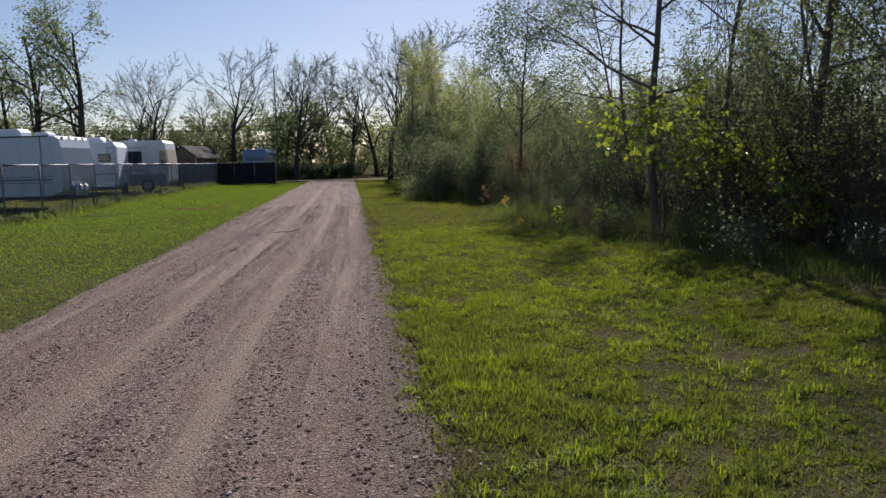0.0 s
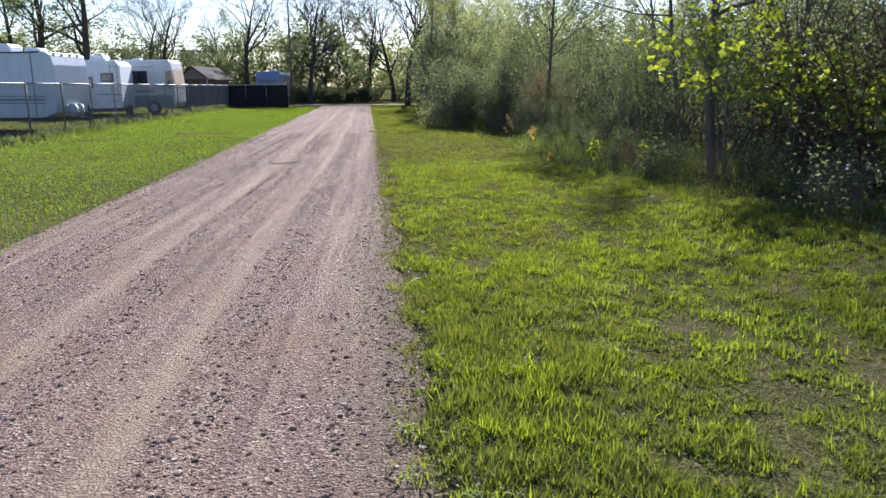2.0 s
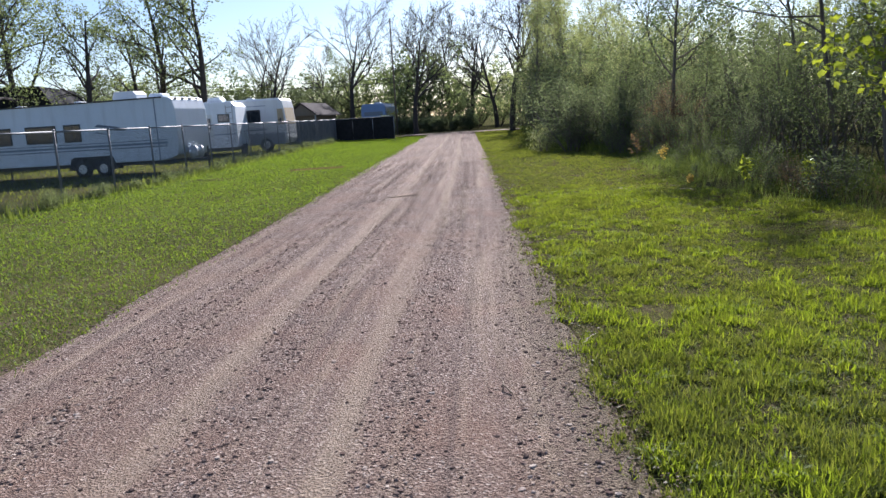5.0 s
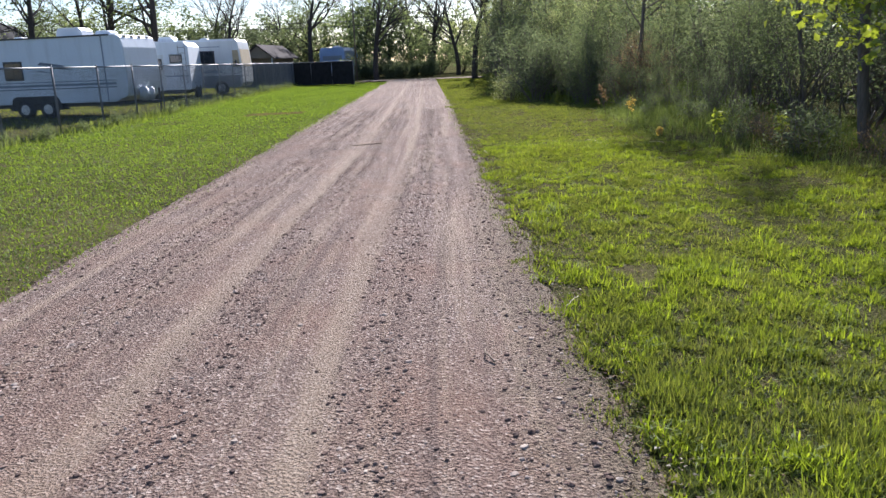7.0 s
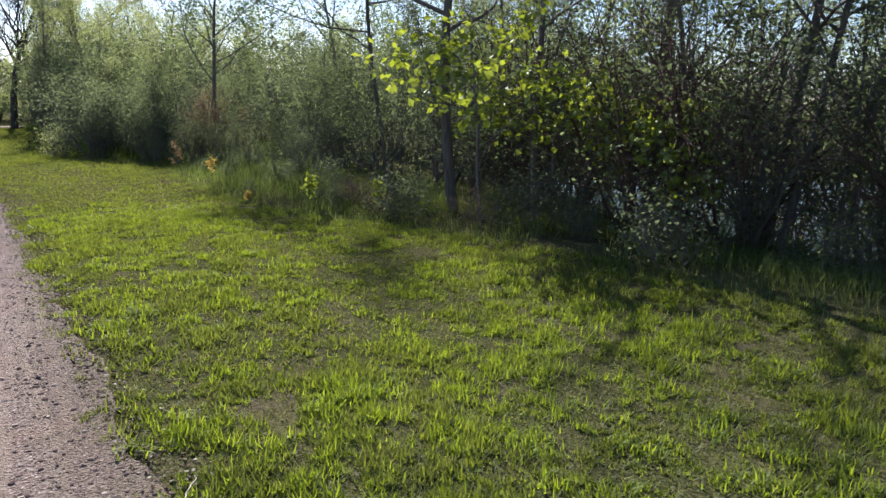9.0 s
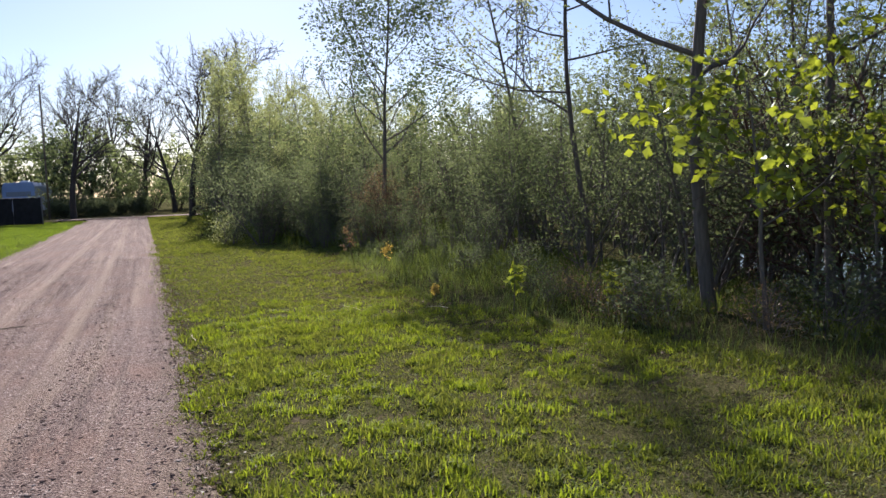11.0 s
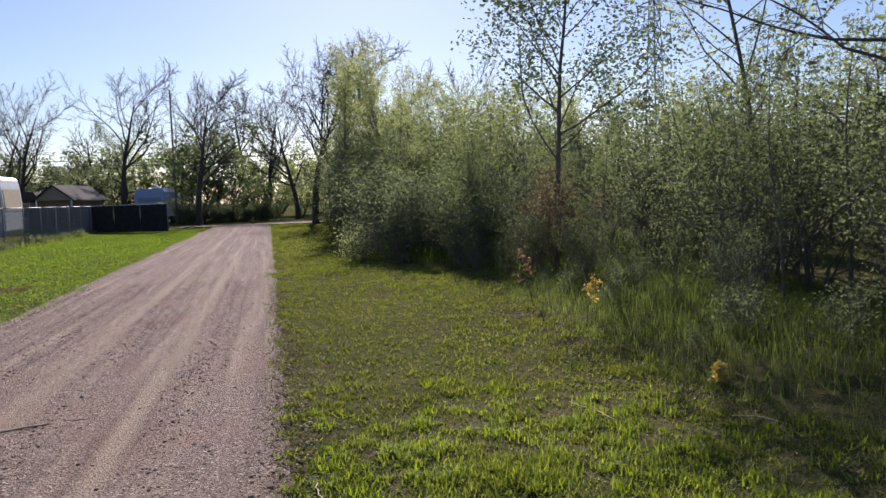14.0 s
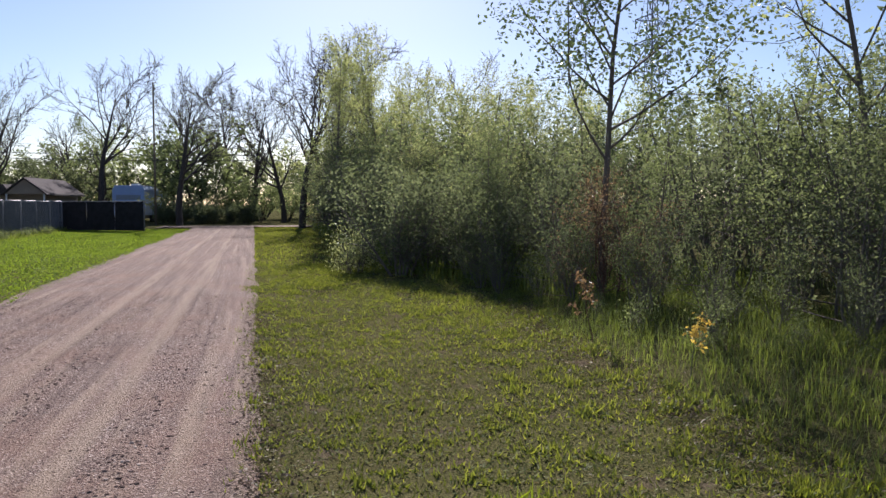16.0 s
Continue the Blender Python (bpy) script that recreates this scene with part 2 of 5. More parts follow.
M_LEAF_RED = leafy("reddish_leaf", (0.15, 0.10, 0.06), (0.27, 0.19, 0.11), 0.45, (1.2, 1.1, 0.8))
M_LEAF_GOLD = leafy("golden_leaf", (0.42, 0.31, 0.09), (0.62, 0.52, 0.16), 0.5, (1.2, 1.05, 0.5))
M_LITTER = leafy("dead_leaf", (0.06, 0.042, 0.026), (0.24, 0.175, 0.11), 0.2, (1, 1, 0.9), gloss=0.01)
M_LEAF_POPLAR = leafy("poplar_leaf", (0.07, 0.105, 0.045), (0.17, 0.21, 0.09), 0.35, (1.1, 1.15, 0.7), gloss=0.1)
M_WHITE = plain("white_fibreglass", (0.66, 0.71, 0.77), 0.4, vary=0.06, scale=1.2, bump=0.02, grime=(0.48, 0.51, 0.54))
M_CREAM = plain("cream_fibreglass", (0.62, 0.64, 0.65), 0.45, vary=0.07, scale=1.2, bump=0.02, grime=(0.44, 0.44, 0.43))
M_STRIPE = plain("blue_grey_stripe", (0.20, 0.25, 0.32), 0.4, bump=0.0)
M_MARK = plain("faded_graphic", (0.12, 0.15, 0.20), 0.4, bump=0.0)
M_SKIRT = plain("grey_lower_panel", (0.26, 0.28, 0.31), 0.5, vary=0.12, scale=1.5, bump=0.02)
M_BLACK = plain("black_rubber", (0.02, 0.02, 0.021), 0.75, scale=9)
M_RIM = plain("white_steel_rim", (0.55, 0.55, 0.55), 0.4, 0.3)
M_DARKTRIM = plain("dark_trim", (0.035, 0.036, 0.04), 0.5)
M_GALV = plain("galvanised_steel", (0.17, 0.18, 0.19), 0.6, 0.2, scale=14, bump=0.05)
M_WIRE = plain("fence_wire", (0.16, 0.17, 0.18), 0.55, 0.4, bump=0.0)
M_SCREEN = plain("black_privacy_screen", (0.022, 0.023, 0.026), 0.95, spec=0.1, vary=0.35, scale=3.0, bump=0.3)
M_SCREEN_GREY = plain("grey_privacy_slats", (0.075, 0.085, 0.095), 0.75, vary=0.3, scale=3.0, bump=0.3)
M_TAN = plain("tan_curtain", (0.42, 0.34, 0.22), 0.9, scale=5)
M_ROOF = plain("brown_shingles", (0.075, 0.066, 0.064), 0.95, spec=0.05, vary=0.3, scale=7, bump=0.4)
M_SIDING = plain("beige_siding", (0.26, 0.215, 0.17), 0.8, vary=0.12, scale=3)
M_WOODPOLE = plain("weathered_pole_wood", (0.14, 0.115, 0.09), 0.9, vary=0.3, scale=8, bump=0.3)
M_STICK = plain("dead_stick", (0.22, 0.17, 0.12), 0.9, vary=0.3, scale=20)
M_STRAW = plain("bleached_straw", (0.50, 0.43, 0.28), 0.8, vary=0.2, scale=20)
M_BLUE = plain("blue_panel", (0.24, 0.36, 0.60), 0.5, vary=0.1, scale=2.0, bump=0.02)
M_STEEL = plain("tower_steel", (0.10, 0.105, 0.12), 0.55, 0.5, bump=0.0)

rng = np.random.default_rng(7)


# ---- building helpers ----
def link_mesh(name, verts, faces, material, parent=None, smooth=False):
    """One mesh object from arrays: faces all of one corner count, or a list of such arrays."""
    me = bpy.data.meshes.new(name)
    groups = faces if isinstance(faces, list) else [faces]
    groups = [np.asarray(g, dtype=np.int32) for g in groups if len(g)]
    verts = np.asarray(verts, dtype=np.float32)
    me.vertices.add(len(verts))
    me.vertices.foreach_set("co", verts.ravel())
    loops = np.concatenate([g.ravel() for g in groups])
    counts = np.concatenate([np.full(len(g), g.shape[1], dtype=np.int32) for g in groups])
    starts = np.concatenate([[0], np.cumsum(counts)[:-1]]).astype(np.int32)
    me.loops.add(len(loops))
    me.loops.foreach_set("vertex_index", loops)
    me.polygons.add(len(counts))
    me.polygons.foreach_set("loop_start", starts)
    me.polygons.foreach_set("use_smooth", np.full(len(counts), smooth))
    me.update(calc_edges=True)
    me.validate()
    me.materials.append(material)
    ob = new(name, me)
    ob.parent = parent
    return ob


def part(name, bm, material, parent=None, label="", smooth=False):
    me = bpy.data.meshes.new(name)
    bmesh.ops.recalc_face_normals(bm, faces=bm.faces)
    for f in bm.faces:
        f.smooth = smooth
    bm.to_mesh(me)
    bm.free()
    me.materials.append(material)
    ob = new(name, me)
    ob.parent = parent
    if label:
        ob["label"] = label
    return ob


def thing(name, m, label, category, group="", kind=""):
    ob = new(name)
    ob.matrix_basis = m
    ob.empty_display_size = 0.2
    return tagged(ob, label, category, group, kind)


def box(bm, lo, hi, bevel=0.0, m=None):
    """A box between two corners, its edges rounded."""
    made = bmesh.ops.create_cube(bm, size=1.0)["verts"]
    lo, hi = Vector(lo), Vector(hi)
    for v in made:
        v.co = Vector([(lo[i] + hi[i]) / 2 + v.co[i] * (hi[i] - lo[i]) for i in range(3)])
    if bevel:
        edges = list({e for v in made for e in v.link_edges})
        got = bmesh.ops.bevel(bm, geom=edges, offset=bevel, segments=2, affect="EDGES", profile=0.6)
        made = list({v for f in got["faces"] for v in f.verts} | {v for v in made if v.is_valid})
    if m is not None:
        for v in made:
            v.co = m @ v.co
    return bm


def prism(bm, outline, y0, y1, bevel=0.0):
    """An outline in x, z pushed from y0 to y1."""
    a = [bm.verts.new((x, y0, z)) for x, z in outline]
    b = [bm.verts.new((x, y1, z)) for x, z in outline]
    n = len(a)
    fs = [bm.faces.new(a), bm.faces.new(b[::-1])]
    fs += [bm.faces.new((a[i], b[i], b[(i + 1) % n], a[(i + 1) % n])) for i in range(n)]
    if bevel:
        bmesh.ops.bevel(bm, geom=list({e for f in fs for e in f.edges}), offset=bevel, segments=2, affect="EDGES", profile=0.6)
    return bm


def rod(bm, a, b, r, r2=None, sides=8):
    a, b = Vector(a), Vector(b)
    m = Matrix.Translation((a + b) / 2) @ (b - a).to_track_quat("Z", "Y").to_matrix().to_4x4()
    bmesh.ops.create_cone(bm, cap_ends=True, segments=sides, radius1=r, radius2=r if r2 is None else r2, depth=(b - a).length, matrix=m)
    return bm


def tubes(lines):
    """Tapered tubes along many polylines: (points, radii, sides) each, as verts and quads."""
    vs, fs, base = [], [], 0
    for pts, rad, sides in lines:
        pts, rad = np.asarray(pts), np.asarray(rad)
        ax = np.gradient(pts, axis=0)
        ax /= np.linalg.norm(ax, axis=1)[:, None] + 1e-9
        ref = np.where(np.abs(ax[:, 2:3]) > 0.9, [[1.0, 0, 0]], [[0, 0, 1.0]])
        u = np.cross(ax, ref)
        u /= np.linalg.norm(u, axis=1)[:, None] + 1e-9
        w = np.cross(ax, u)
        ang = np.arange(sides) * 2 * np.pi / sides
        ring = pts[:, None] + rad[:, None, None] * (u[:, None] * np.cos(ang)[None, :, None] + w[:, None] * np.sin(ang)[None, :, None])
        vs.append(ring.reshape(-1, 3))
        i, j = np.meshgrid(np.arange(len(pts) - 1), np.arange(sides), indexing="ij")
        k = (j + 1) % sides
        fs.append(np.stack([base + i * sides + j, base + i * sides + k, base + (i + 1) * sides + k, base + (i + 1) * sides + j], -1).reshape(-1, 4))
        base += len(pts) * sides
    return np.concatenate(vs), np.concatenate(fs)


def unit(v):
    return v / (np.linalg.norm(v, axis=-1, keepdims=True) + 1e-9)


def leaves(at, size, r, droop=0.3, wide=0.6, fold=0.25, small=False):
    """A folded, pointed leaf at each place: four corners, one quad."""
    n = len(at)
    a = unit(r.normal(size=(n, 3)) * [1, 1, 0.6] - [0, 0, droop])
    s = unit(np.cross(a, r.normal(size=(n, 3))))
    up = np.cross(s, a)
    ln = (size * r.uniform(0.65, 1.3, n))[:, None]
    if small:
        v = np.stack([at, at + a * ln * 0.7 + s * ln * wide * 0.55, at + a * ln - s * ln * wide * 0.35], 1).reshape(-1, 3)
        return v, np.arange(n * 3).reshape(-1, 3)
    v = np.stack([at, at + a * ln * 0.5 + s * ln * wide * 0.5 + up * ln * fold * 0.3, at + a * ln, at + a * ln * 0.5 - s * ln * wide * 0.5 + up * ln * fold * 0.3], 1).reshape(-1, 3)
    return v, np.arange(n * 4).reshape(-1, 4)


def blades(at, height, width, r, lean=0.5, up_only=False):
    """Bent grass blades, three triangles each."""
    n = len(at)
    az = r.uniform(0, 2 * np.pi, n)
    d = np.stack([np.cos(az), np.sin(az), np.zeros(n)], 1)
    s = np.stack([-np.sin(az), np.cos(az), np.zeros(n)], 1)
    h, w, k = height[:, None], width[:, None], (r.uniform(0.1, 1, n) * lean)[:, None]
    z = np.array([[0, 0, 1.0]])
    if up_only:
        v = np.stack([at - s * w / 2, at + s * w / 2, at + z * h * (1 - 0.35 * k) + d * h * k], 1).reshape(-1, 3)
        return v, np.arange(n * 3).reshape(-1, 3)
    mid = at + z * h * 0.55 + d * h * k * 0.3
    tip = at + z * h * (1 - 0.35 * k) + d * h * k
    v = np.stack([at - s * w / 2, at + s * w / 2, mid - s * w * 0.36, mid + s * w * 0.36, tip], 1).reshape(-1, 3)
    b = (np.arange(n) * 5)[:, None]
    return v, [np.concatenate([b + 0, b + 1, b + 3, b + 2], 1), np.concatenate([b + 2, b + 3, b + 4], 1)]


def splayed(at, length, width, r, lo=8, hi=65):
    """Short blades that point every way at low angles, one triangle each."""
    n = len(at)
    az, el = r.uniform(0, 2 * np.pi, n), np.radians(r.uniform(lo, hi, n))
    d = np.stack([np.cos(az) * np.cos(el), np.sin(az) * np.cos(el), np.sin(el)], 1)
    s = np.stack([-np.sin(az), np.cos(az), r.normal(size=n) * 0.4], 1)
    w, ln = width[:, None] / 2, length[:, None]
    return np.stack([at - s * w, at + s * w, at + d * ln], 1).reshape(-1, 3), np.arange(n * 3).reshape(-1, 3)


# ---- plan ----
def road_right(y):
    return 0.55 - 0.035 * y


def road_left(y):
    return -3.30 - 0.037 * y


def ragged(y, side):
    """How far the gravel spreads past its straight edge."""
    s = side * 7.0
    wave = np.array([noise.noise(Vector((s, v * 0.9, 0))) * 0.10 + noise.noise(Vector((s, v * 4, 3))) * 0.07 for v in np.asarray(y, float).ravel()])
    return wave + (0.06 if side else -0.06)


def crown_of_road(acr, y):
    """Height of the track: a low crown, two shallow ruts and small ridges left by tyres."""
    u = np.clip(acr / 1.95, -1, 1)
    line = acr - bend(y)
    z = 0.03 * (1 - u ** 2) + 0.008
    for at, half in WHEEL_LINES:
        z = z - 0.022 * np.exp(-((line - at) / (half * 1.2)) ** 2)
    return z + 0.006 * np.sin(line * 21 + np.sin(y * 0.4) * 0.8)


def rise(x, y):
    """Height of the ground: flat by the track, a low bank, then down to the pond."""
    x, y = np.asarray(x, float), np.asarray(y, float)
    h = 0.03 * np.sin(x * 0.9 + 0.3) * np.sin(y * 0.55) * np.clip(np.abs(x + 1.6) - 2.2, 0, 1)
    near = np.clip((30 - y) / 6, 0, 1) * np.clip((y + 30) / 10, 0, 1)
    h = h + near * 0.16 * np.exp(-((x - 5.0) / 1.1) ** 2)
    d = np.sqrt(((x - 21.5) / 10.5) ** 2 + ((y - 13) / 14) ** 2)
    h = h - 1.3 * np.clip((1.32 - d) / 0.38, 0, 1) ** 1.2
    return h


def sheet(name, xs, ys, material, zf, label, category):
    X, Y = np.meshgrid(xs, ys, indexing="ij")
    v = np.stack([X, Y, zf(X, Y)], -1).reshape(-1, 3)
    nx, ny = len(xs), len(ys)
    i, j = np.meshgrid(np.arange(nx - 1), np.arange(ny - 1), indexing="ij")
    a = (i * ny + j).ravel()
    f = np.stack([a, a + ny, a + ny + 1, a + 1], 1)
    ob = link_mesh(name, v, f, material, smooth=True)
    return tagged(ob, label, category, kind="structure")


def ground():
    xs = np.concatenate([[-900, -400, -150, -80], np.arange(-40, -8, 2.0), np.arange(-8, 12, 0.25), np.arange(12, 44, 1.0), [60, 100, 200, 500, 900]])
    ys = np.concatenate([[-900, -300, -100, -50], np.arange(-30, 0, 2.0), np.arange(0, 40, 0.4), np.arange(40, 110, 2.0), [130, 200, 400, 1500]])

    def zf(x, y):
        z = rise(x, y)
        inside = (x < road_right(y) - 0.02) & (x > road_left(y) + 0.02) & (y < 64)
        return z - np.where(inside, 0.06, 0) + np.where(y < 30, np.clip(np.abs(x + 1.4 + 0.036 * y) - 2.2, 0, 1) * 0.014 * np.sin(x * 7.3 + y * 3.1) * np.sin(y * 5.7 - x * 2.3), 0)
    sheet("ground", xs, ys, M_TURF, zf, "mown green lawn with thin brown earthy patches", "ground")
    bm = bmesh.new()
    bmesh.ops.create_circle(bm, cap_ends=True, segments=64, radius=1.0)
    for v in bm.verts:
        v.co = Vector((21.5 + v.co.x * 12.5, 13 + v.co.y * 16.5, -0.82))
    tagged(part("water", bm, M_WATER), "still dark pond behind the trees", "pond", kind="structure")


def road():
    """The gravel track: crowned, with shallow wheel ruts and a ragged edge."""
    ys = np.concatenate([np.arange(-30, 1, 1.0), np.arange(1, 30, 0.12), np.arange(30, 70, 0.6)])
    us = np.linspace(-1, 1, 61)
    U, Y = np.meshgrid(us, ys, indexing="ij")
    L, R = road_left(ys) + ragged(ys, 0), road_right(ys) + ragged(ys, 1)
    X = L[None] + (U + 1) / 2 * (R - L)[None]
    acr = X - (road_left(ys) + road_right(ys))[None] / 2
    z = crown_of_road(acr, Y) + np.where(np.abs(U) > 0.99, -0.06, 0)
    v = np.stack([X, Y, z], -1).reshape(-1, 3)
    nx, ny = len(us), len(ys)
    i, j = np.meshgrid(np.arange(nx - 1), np.arange(ny - 1), indexing="ij")
    a = (i * ny + j).ravel()
    f = np.stack([a, a + ny, a + ny + 1, a + 1], 1)
    ob = link_mesh("road", v, f, M_GRAVEL, smooth=True)
    uv = ob.data.uv_layers.new(name="track")
    idx = np.empty(len(ob.data.loops), np.int32)
    ob.data.loops.foreach_get("vertex_index", idx)
    flat = np.stack([(acr - bend(Y)).ravel(), Y.ravel()], 1)[idx]
    uv.data.foreach_set("uv", flat.astype(np.float32).ravel())
    tagged(ob, "rutted reddish-grey gravel track with pale wheel lines", "gravel road", kind="structure")
    # the cross lane at the far end
    xs2, ys2 = np.linspace(-8, 9, 40), np.linspace(66, 69.5, 10)
    o2 = sheet("road_end", xs2, ys2, M_GRAVEL, lambda x, y: 0.05 + 0 * x, "gravel lane crossing the end of the track", "gravel road")
    o2.data.uv_layers.new(name="track")


ground()
road()


# ---- trees ----
def grow(r, start, way, length, radius, level, spec, lines, tips):
    """One limb as a wandering, tapering polyline, and its side limbs."""
    n = spec["seg"][level]
    pts, rad = [np.array(start, float)], [radius]
    d = unit(np.array(way, float))
    for i in range(n):
        d = unit(d + r.normal(size=3) * spec["wander"][level] + np.array([0, 0, spec["lift"][level]]))
        pts.append(pts[-1] + d * length / n)
        rad.append(radius * (1 - (1 - spec["taper"]) * (i + 1) / n))
    lines[level].append((pts, rad, spec["sides"][level]))
    last = level == spec["levels"] - 1
    if last or level >= 1 and spec.get("inner"):
        k = spec["per"] if last else spec["per"] // 2
        t = r.uniform(0.15, 1, k) * n
        i0 = np.minimum(t.astype(int), n - 1)
        P = np.array(pts)
        tips.append(P[i0] + (P[i0 + 1] - P[i0]) * (t - i0)[:, None] + r.normal(size=(k, 3)) * spec["fuzz"])
    if last:
        return
    kids = spec["kids"][level]
    for c in range(kids):
        t = spec["from"][level] + (1 - spec["from"][level]) * (c + r.uniform(0, 0.9)) / kids
        x = min(t, 0.999) * n
        i = int(x)
        p = pts[i] + (pts[i + 1] - pts[i]) * (x - i)
        ax = unit(pts[i + 1] - pts[i])
        side = unit(np.cross(ax, r.normal(size=3)))
        ang = radians(r.uniform(*spec["angle"][level]))
        w = ax * math.cos(ang) + side * math.sin(ang)
        grow(r, p, w, length * spec["ratio"][level] * r.uniform(0.65, 1.15) * (1.15 - 0.6 * t), max(spec.get("least", 0.004), radius * (1 - t * (1 - spec["taper"])) * 0.55), level + 1, spec, lines, tips)


SPECS = {
    "bare": dict(levels=4, seg=(8, 7, 5, 3), wander=(0.07, 0.11, 0.16, 0.2), lift=(0.03, 0.07, 0.06, 0.04), taper=0.12, sides=(8, 5, 4, 3), kids=(11, 9, 7), angle=((28, 58), (25, 50), (25, 55)), ratio=(0.72, 0.52, 0.5), per=1, fuzz=0.12, least=0.022),
    "twig_tree": dict(levels=4, seg=(9, 7, 5, 3), wander=(0.05, 0.15, 0.22, 0.25), lift=(0.03, 0.03, 0.0, -0.03), taper=0.22, sides=(8, 5, 3, 3), kids=(14, 9, 6), angle=((45, 82), (35, 70), (30, 65)), ratio=(0.44, 0.5, 0.5), per=3, fuzz=0.05, least=0.0045),
    "leafy": dict(levels=4, seg=(7, 6, 4, 3), wander=(0.06, 0.15, 0.2, 0.2), lift=(0.0, 0.06, 0.03, 0.0), taper=0.2, sides=(8, 5, 4, 3), kids=(11, 8, 5), angle=((35, 70), (30, 60), (30, 60)), ratio=(0.62, 0.5, 0.5), per=22, fuzz=0.28, least=0.012),
    "young": dict(levels=3, seg=(9, 5, 3), wander=(0.05, 0.14, 0.2), lift=(0.03, 0.08, 0.05), taper=0.2, sides=(7, 4, 3), kids=(20, 6), angle=((35, 65), (30, 60)), ratio=(0.34, 0.5), per=34, fuzz=0.16, inner=True),
    "poplar": dict(levels=3, seg=(9, 6, 4), wander=(0.03, 0.1, 0.15), lift=(0.02, 0.07, 0.03), taper=0.15, sides=(8, 4, 3), kids=(24, 7), angle=((40, 66), (30, 55)), ratio=(0.46, 0.5), per=62, fuzz=0.19, inner=True),
    "shrub": dict(levels=3, seg=(6, 4, 2), wander=(0.12, 0.16, 0.2), lift=(0.04, 0.07, 0.04), taper=0.25, sides=(5, 4, 3), kids=(8, 4), angle=((25, 60), (30, 60)), ratio=(0.52, 0.55), per=13, fuzz=0.14, inner=True),
    "twiggy": dict(levels=3, seg=(6, 5, 3), wander=(0.12, 0.18, 0.22), lift=(0.03, 0.05, 0.02), taper=0.25, sides=(5, 4, 3), kids=(11, 6), angle=((25, 65), (30, 65)), ratio=(0.55, 0.5), per=3, fuzz=0.1, inner=True),
    "thicket": dict(levels=3, seg=(5, 3, 2), wander=(0.12, 0.16, 0.2), lift=(0.04, 0.07, 0.04), taper=0.25, sides=(4, 3, 3), kids=(6, 3), angle=((25, 60), (30, 60)), ratio=(0.55, 0.55), per=13, fuzz=0.13, inner=True, small=True, least=0.007),
    "sapling": dict(levels=3, seg=(7, 3, 2), wander=(0.05, 0.14, 0.2), lift=(0.03, 0.08, 0.05), taper=0.2, sides=(5, 3, 3), kids=(15, 4), angle=((35, 65), (30, 60)), ratio=(0.34, 0.5), per=20, fuzz=0.11, inner=True, small=True, least=0.007),
    "corner": dict(levels=3, seg=(9, 5, 3), wander=(0.05, 0.14, 0.2), lift=(0.03, 0.08, 0.05), taper=0.2, sides=(7, 4, 3), kids=(26, 6), angle=((32, 62), (30, 60)), ratio=(0.4, 0.5), per=30, fuzz=0.12, inner=True, small=True),
    "sprig": dict(levels=3, seg=(6, 4, 3), wander=(0.08, 0.12, 0.15), lift=(0.02, 0.06, 0.02), taper=0.3, sides=(5, 3, 3), kids=(7, 3), angle=((25, 50), (25, 50)), ratio=(0.3, 0.5), per=4, fuzz=0.02, inner=True, least=0.0015),
    "big_leaf": dict(levels=3, seg=(6, 5, 3), wander=(0.06, 0.12, 0.15), lift=(0.03, 0.03, 0.0), taper=0.2, sides=(6, 4, 3), kids=(13, 5), angle=((45, 85), (30, 65)), ratio=(0.7, 0.42), per=9, fuzz=0.07, wide=0.72),
}


def plant(kind, seed, height, radius, material, leaf_material, leaf, name, label, category, stems=1, bare_to=0.35, lean=(0, 0), dense=1.0, group=""):
    """A tree or bush at the origin: trunk, branches and a crown of single leaves."""
    spec = dict(SPECS[kind])
    r = np.random.default_rng(seed)
    spec["from"] = (bare_to, 0.25, 0.2)
    spec["per"] = max(1, int(spec["per"] * dense))
    lines, tips = {i: [] for i in range(spec["levels"])}, []
    for s in range(stems):
        a = r.uniform(0, 6.28)
        out = 0.0 if stems == 1 else r.uniform(0.12, 0.6)
        foot = (math.cos(a) * out * 0.35, math.sin(a) * out * 0.35, -0.08)
        way = (lean[0] + math.cos(a) * out, lean[1] + math.sin(a) * out, 1)
        grow(r, foot, way, height * (1 if stems == 1 else r.uniform(0.65, 1)), radius * (1 if stems == 1 else r.uniform(0.6, 1)), 0, spec, lines, tips)
    ob = thing(name, Matrix(), label, category, group)
    single = stems > 1 and kind in ("shrub", "twiggy")
    for group_of in ([[q] for q in lines[0]] if single else [lines[0]]):
        v, f = tubes(group_of)
        link_mesh("trunk" if stems == 1 else "stem", v, f, material, ob, True)
    v, f = tubes([q for k in lines if k for q in lines[k]])
    link_mesh("branching", v, f, material, ob, True)
    at = np.concatenate(tips)
    v, f = leaves(at, np.full(len(at), leaf), r, small=spec.get("small", False), wide=spec.get("wide", 0.6))
    link_mesh("crown", v, f, leaf_material, ob)
    return ob


def spread_of(kinds, places, r, sink=0.0):
    """Stands plants at places, first the models themselves and then copies of them, each turned and sized a little differently."""
    used = set()
    for x, y, which, size in places:
        model = kinds[which]
        m = pose(x, y, float(rise(x, y)) - sink, 0, 0, r.uniform(0, 360)) @ Matrix.Diagonal((size * r.uniform(0.9, 1.1), size * r.uniform(0.9, 1.1), size, 1))
        if which in used:
            copy_thing(model, m)
        else:
            model.matrix_basis = m
            used.add(which)


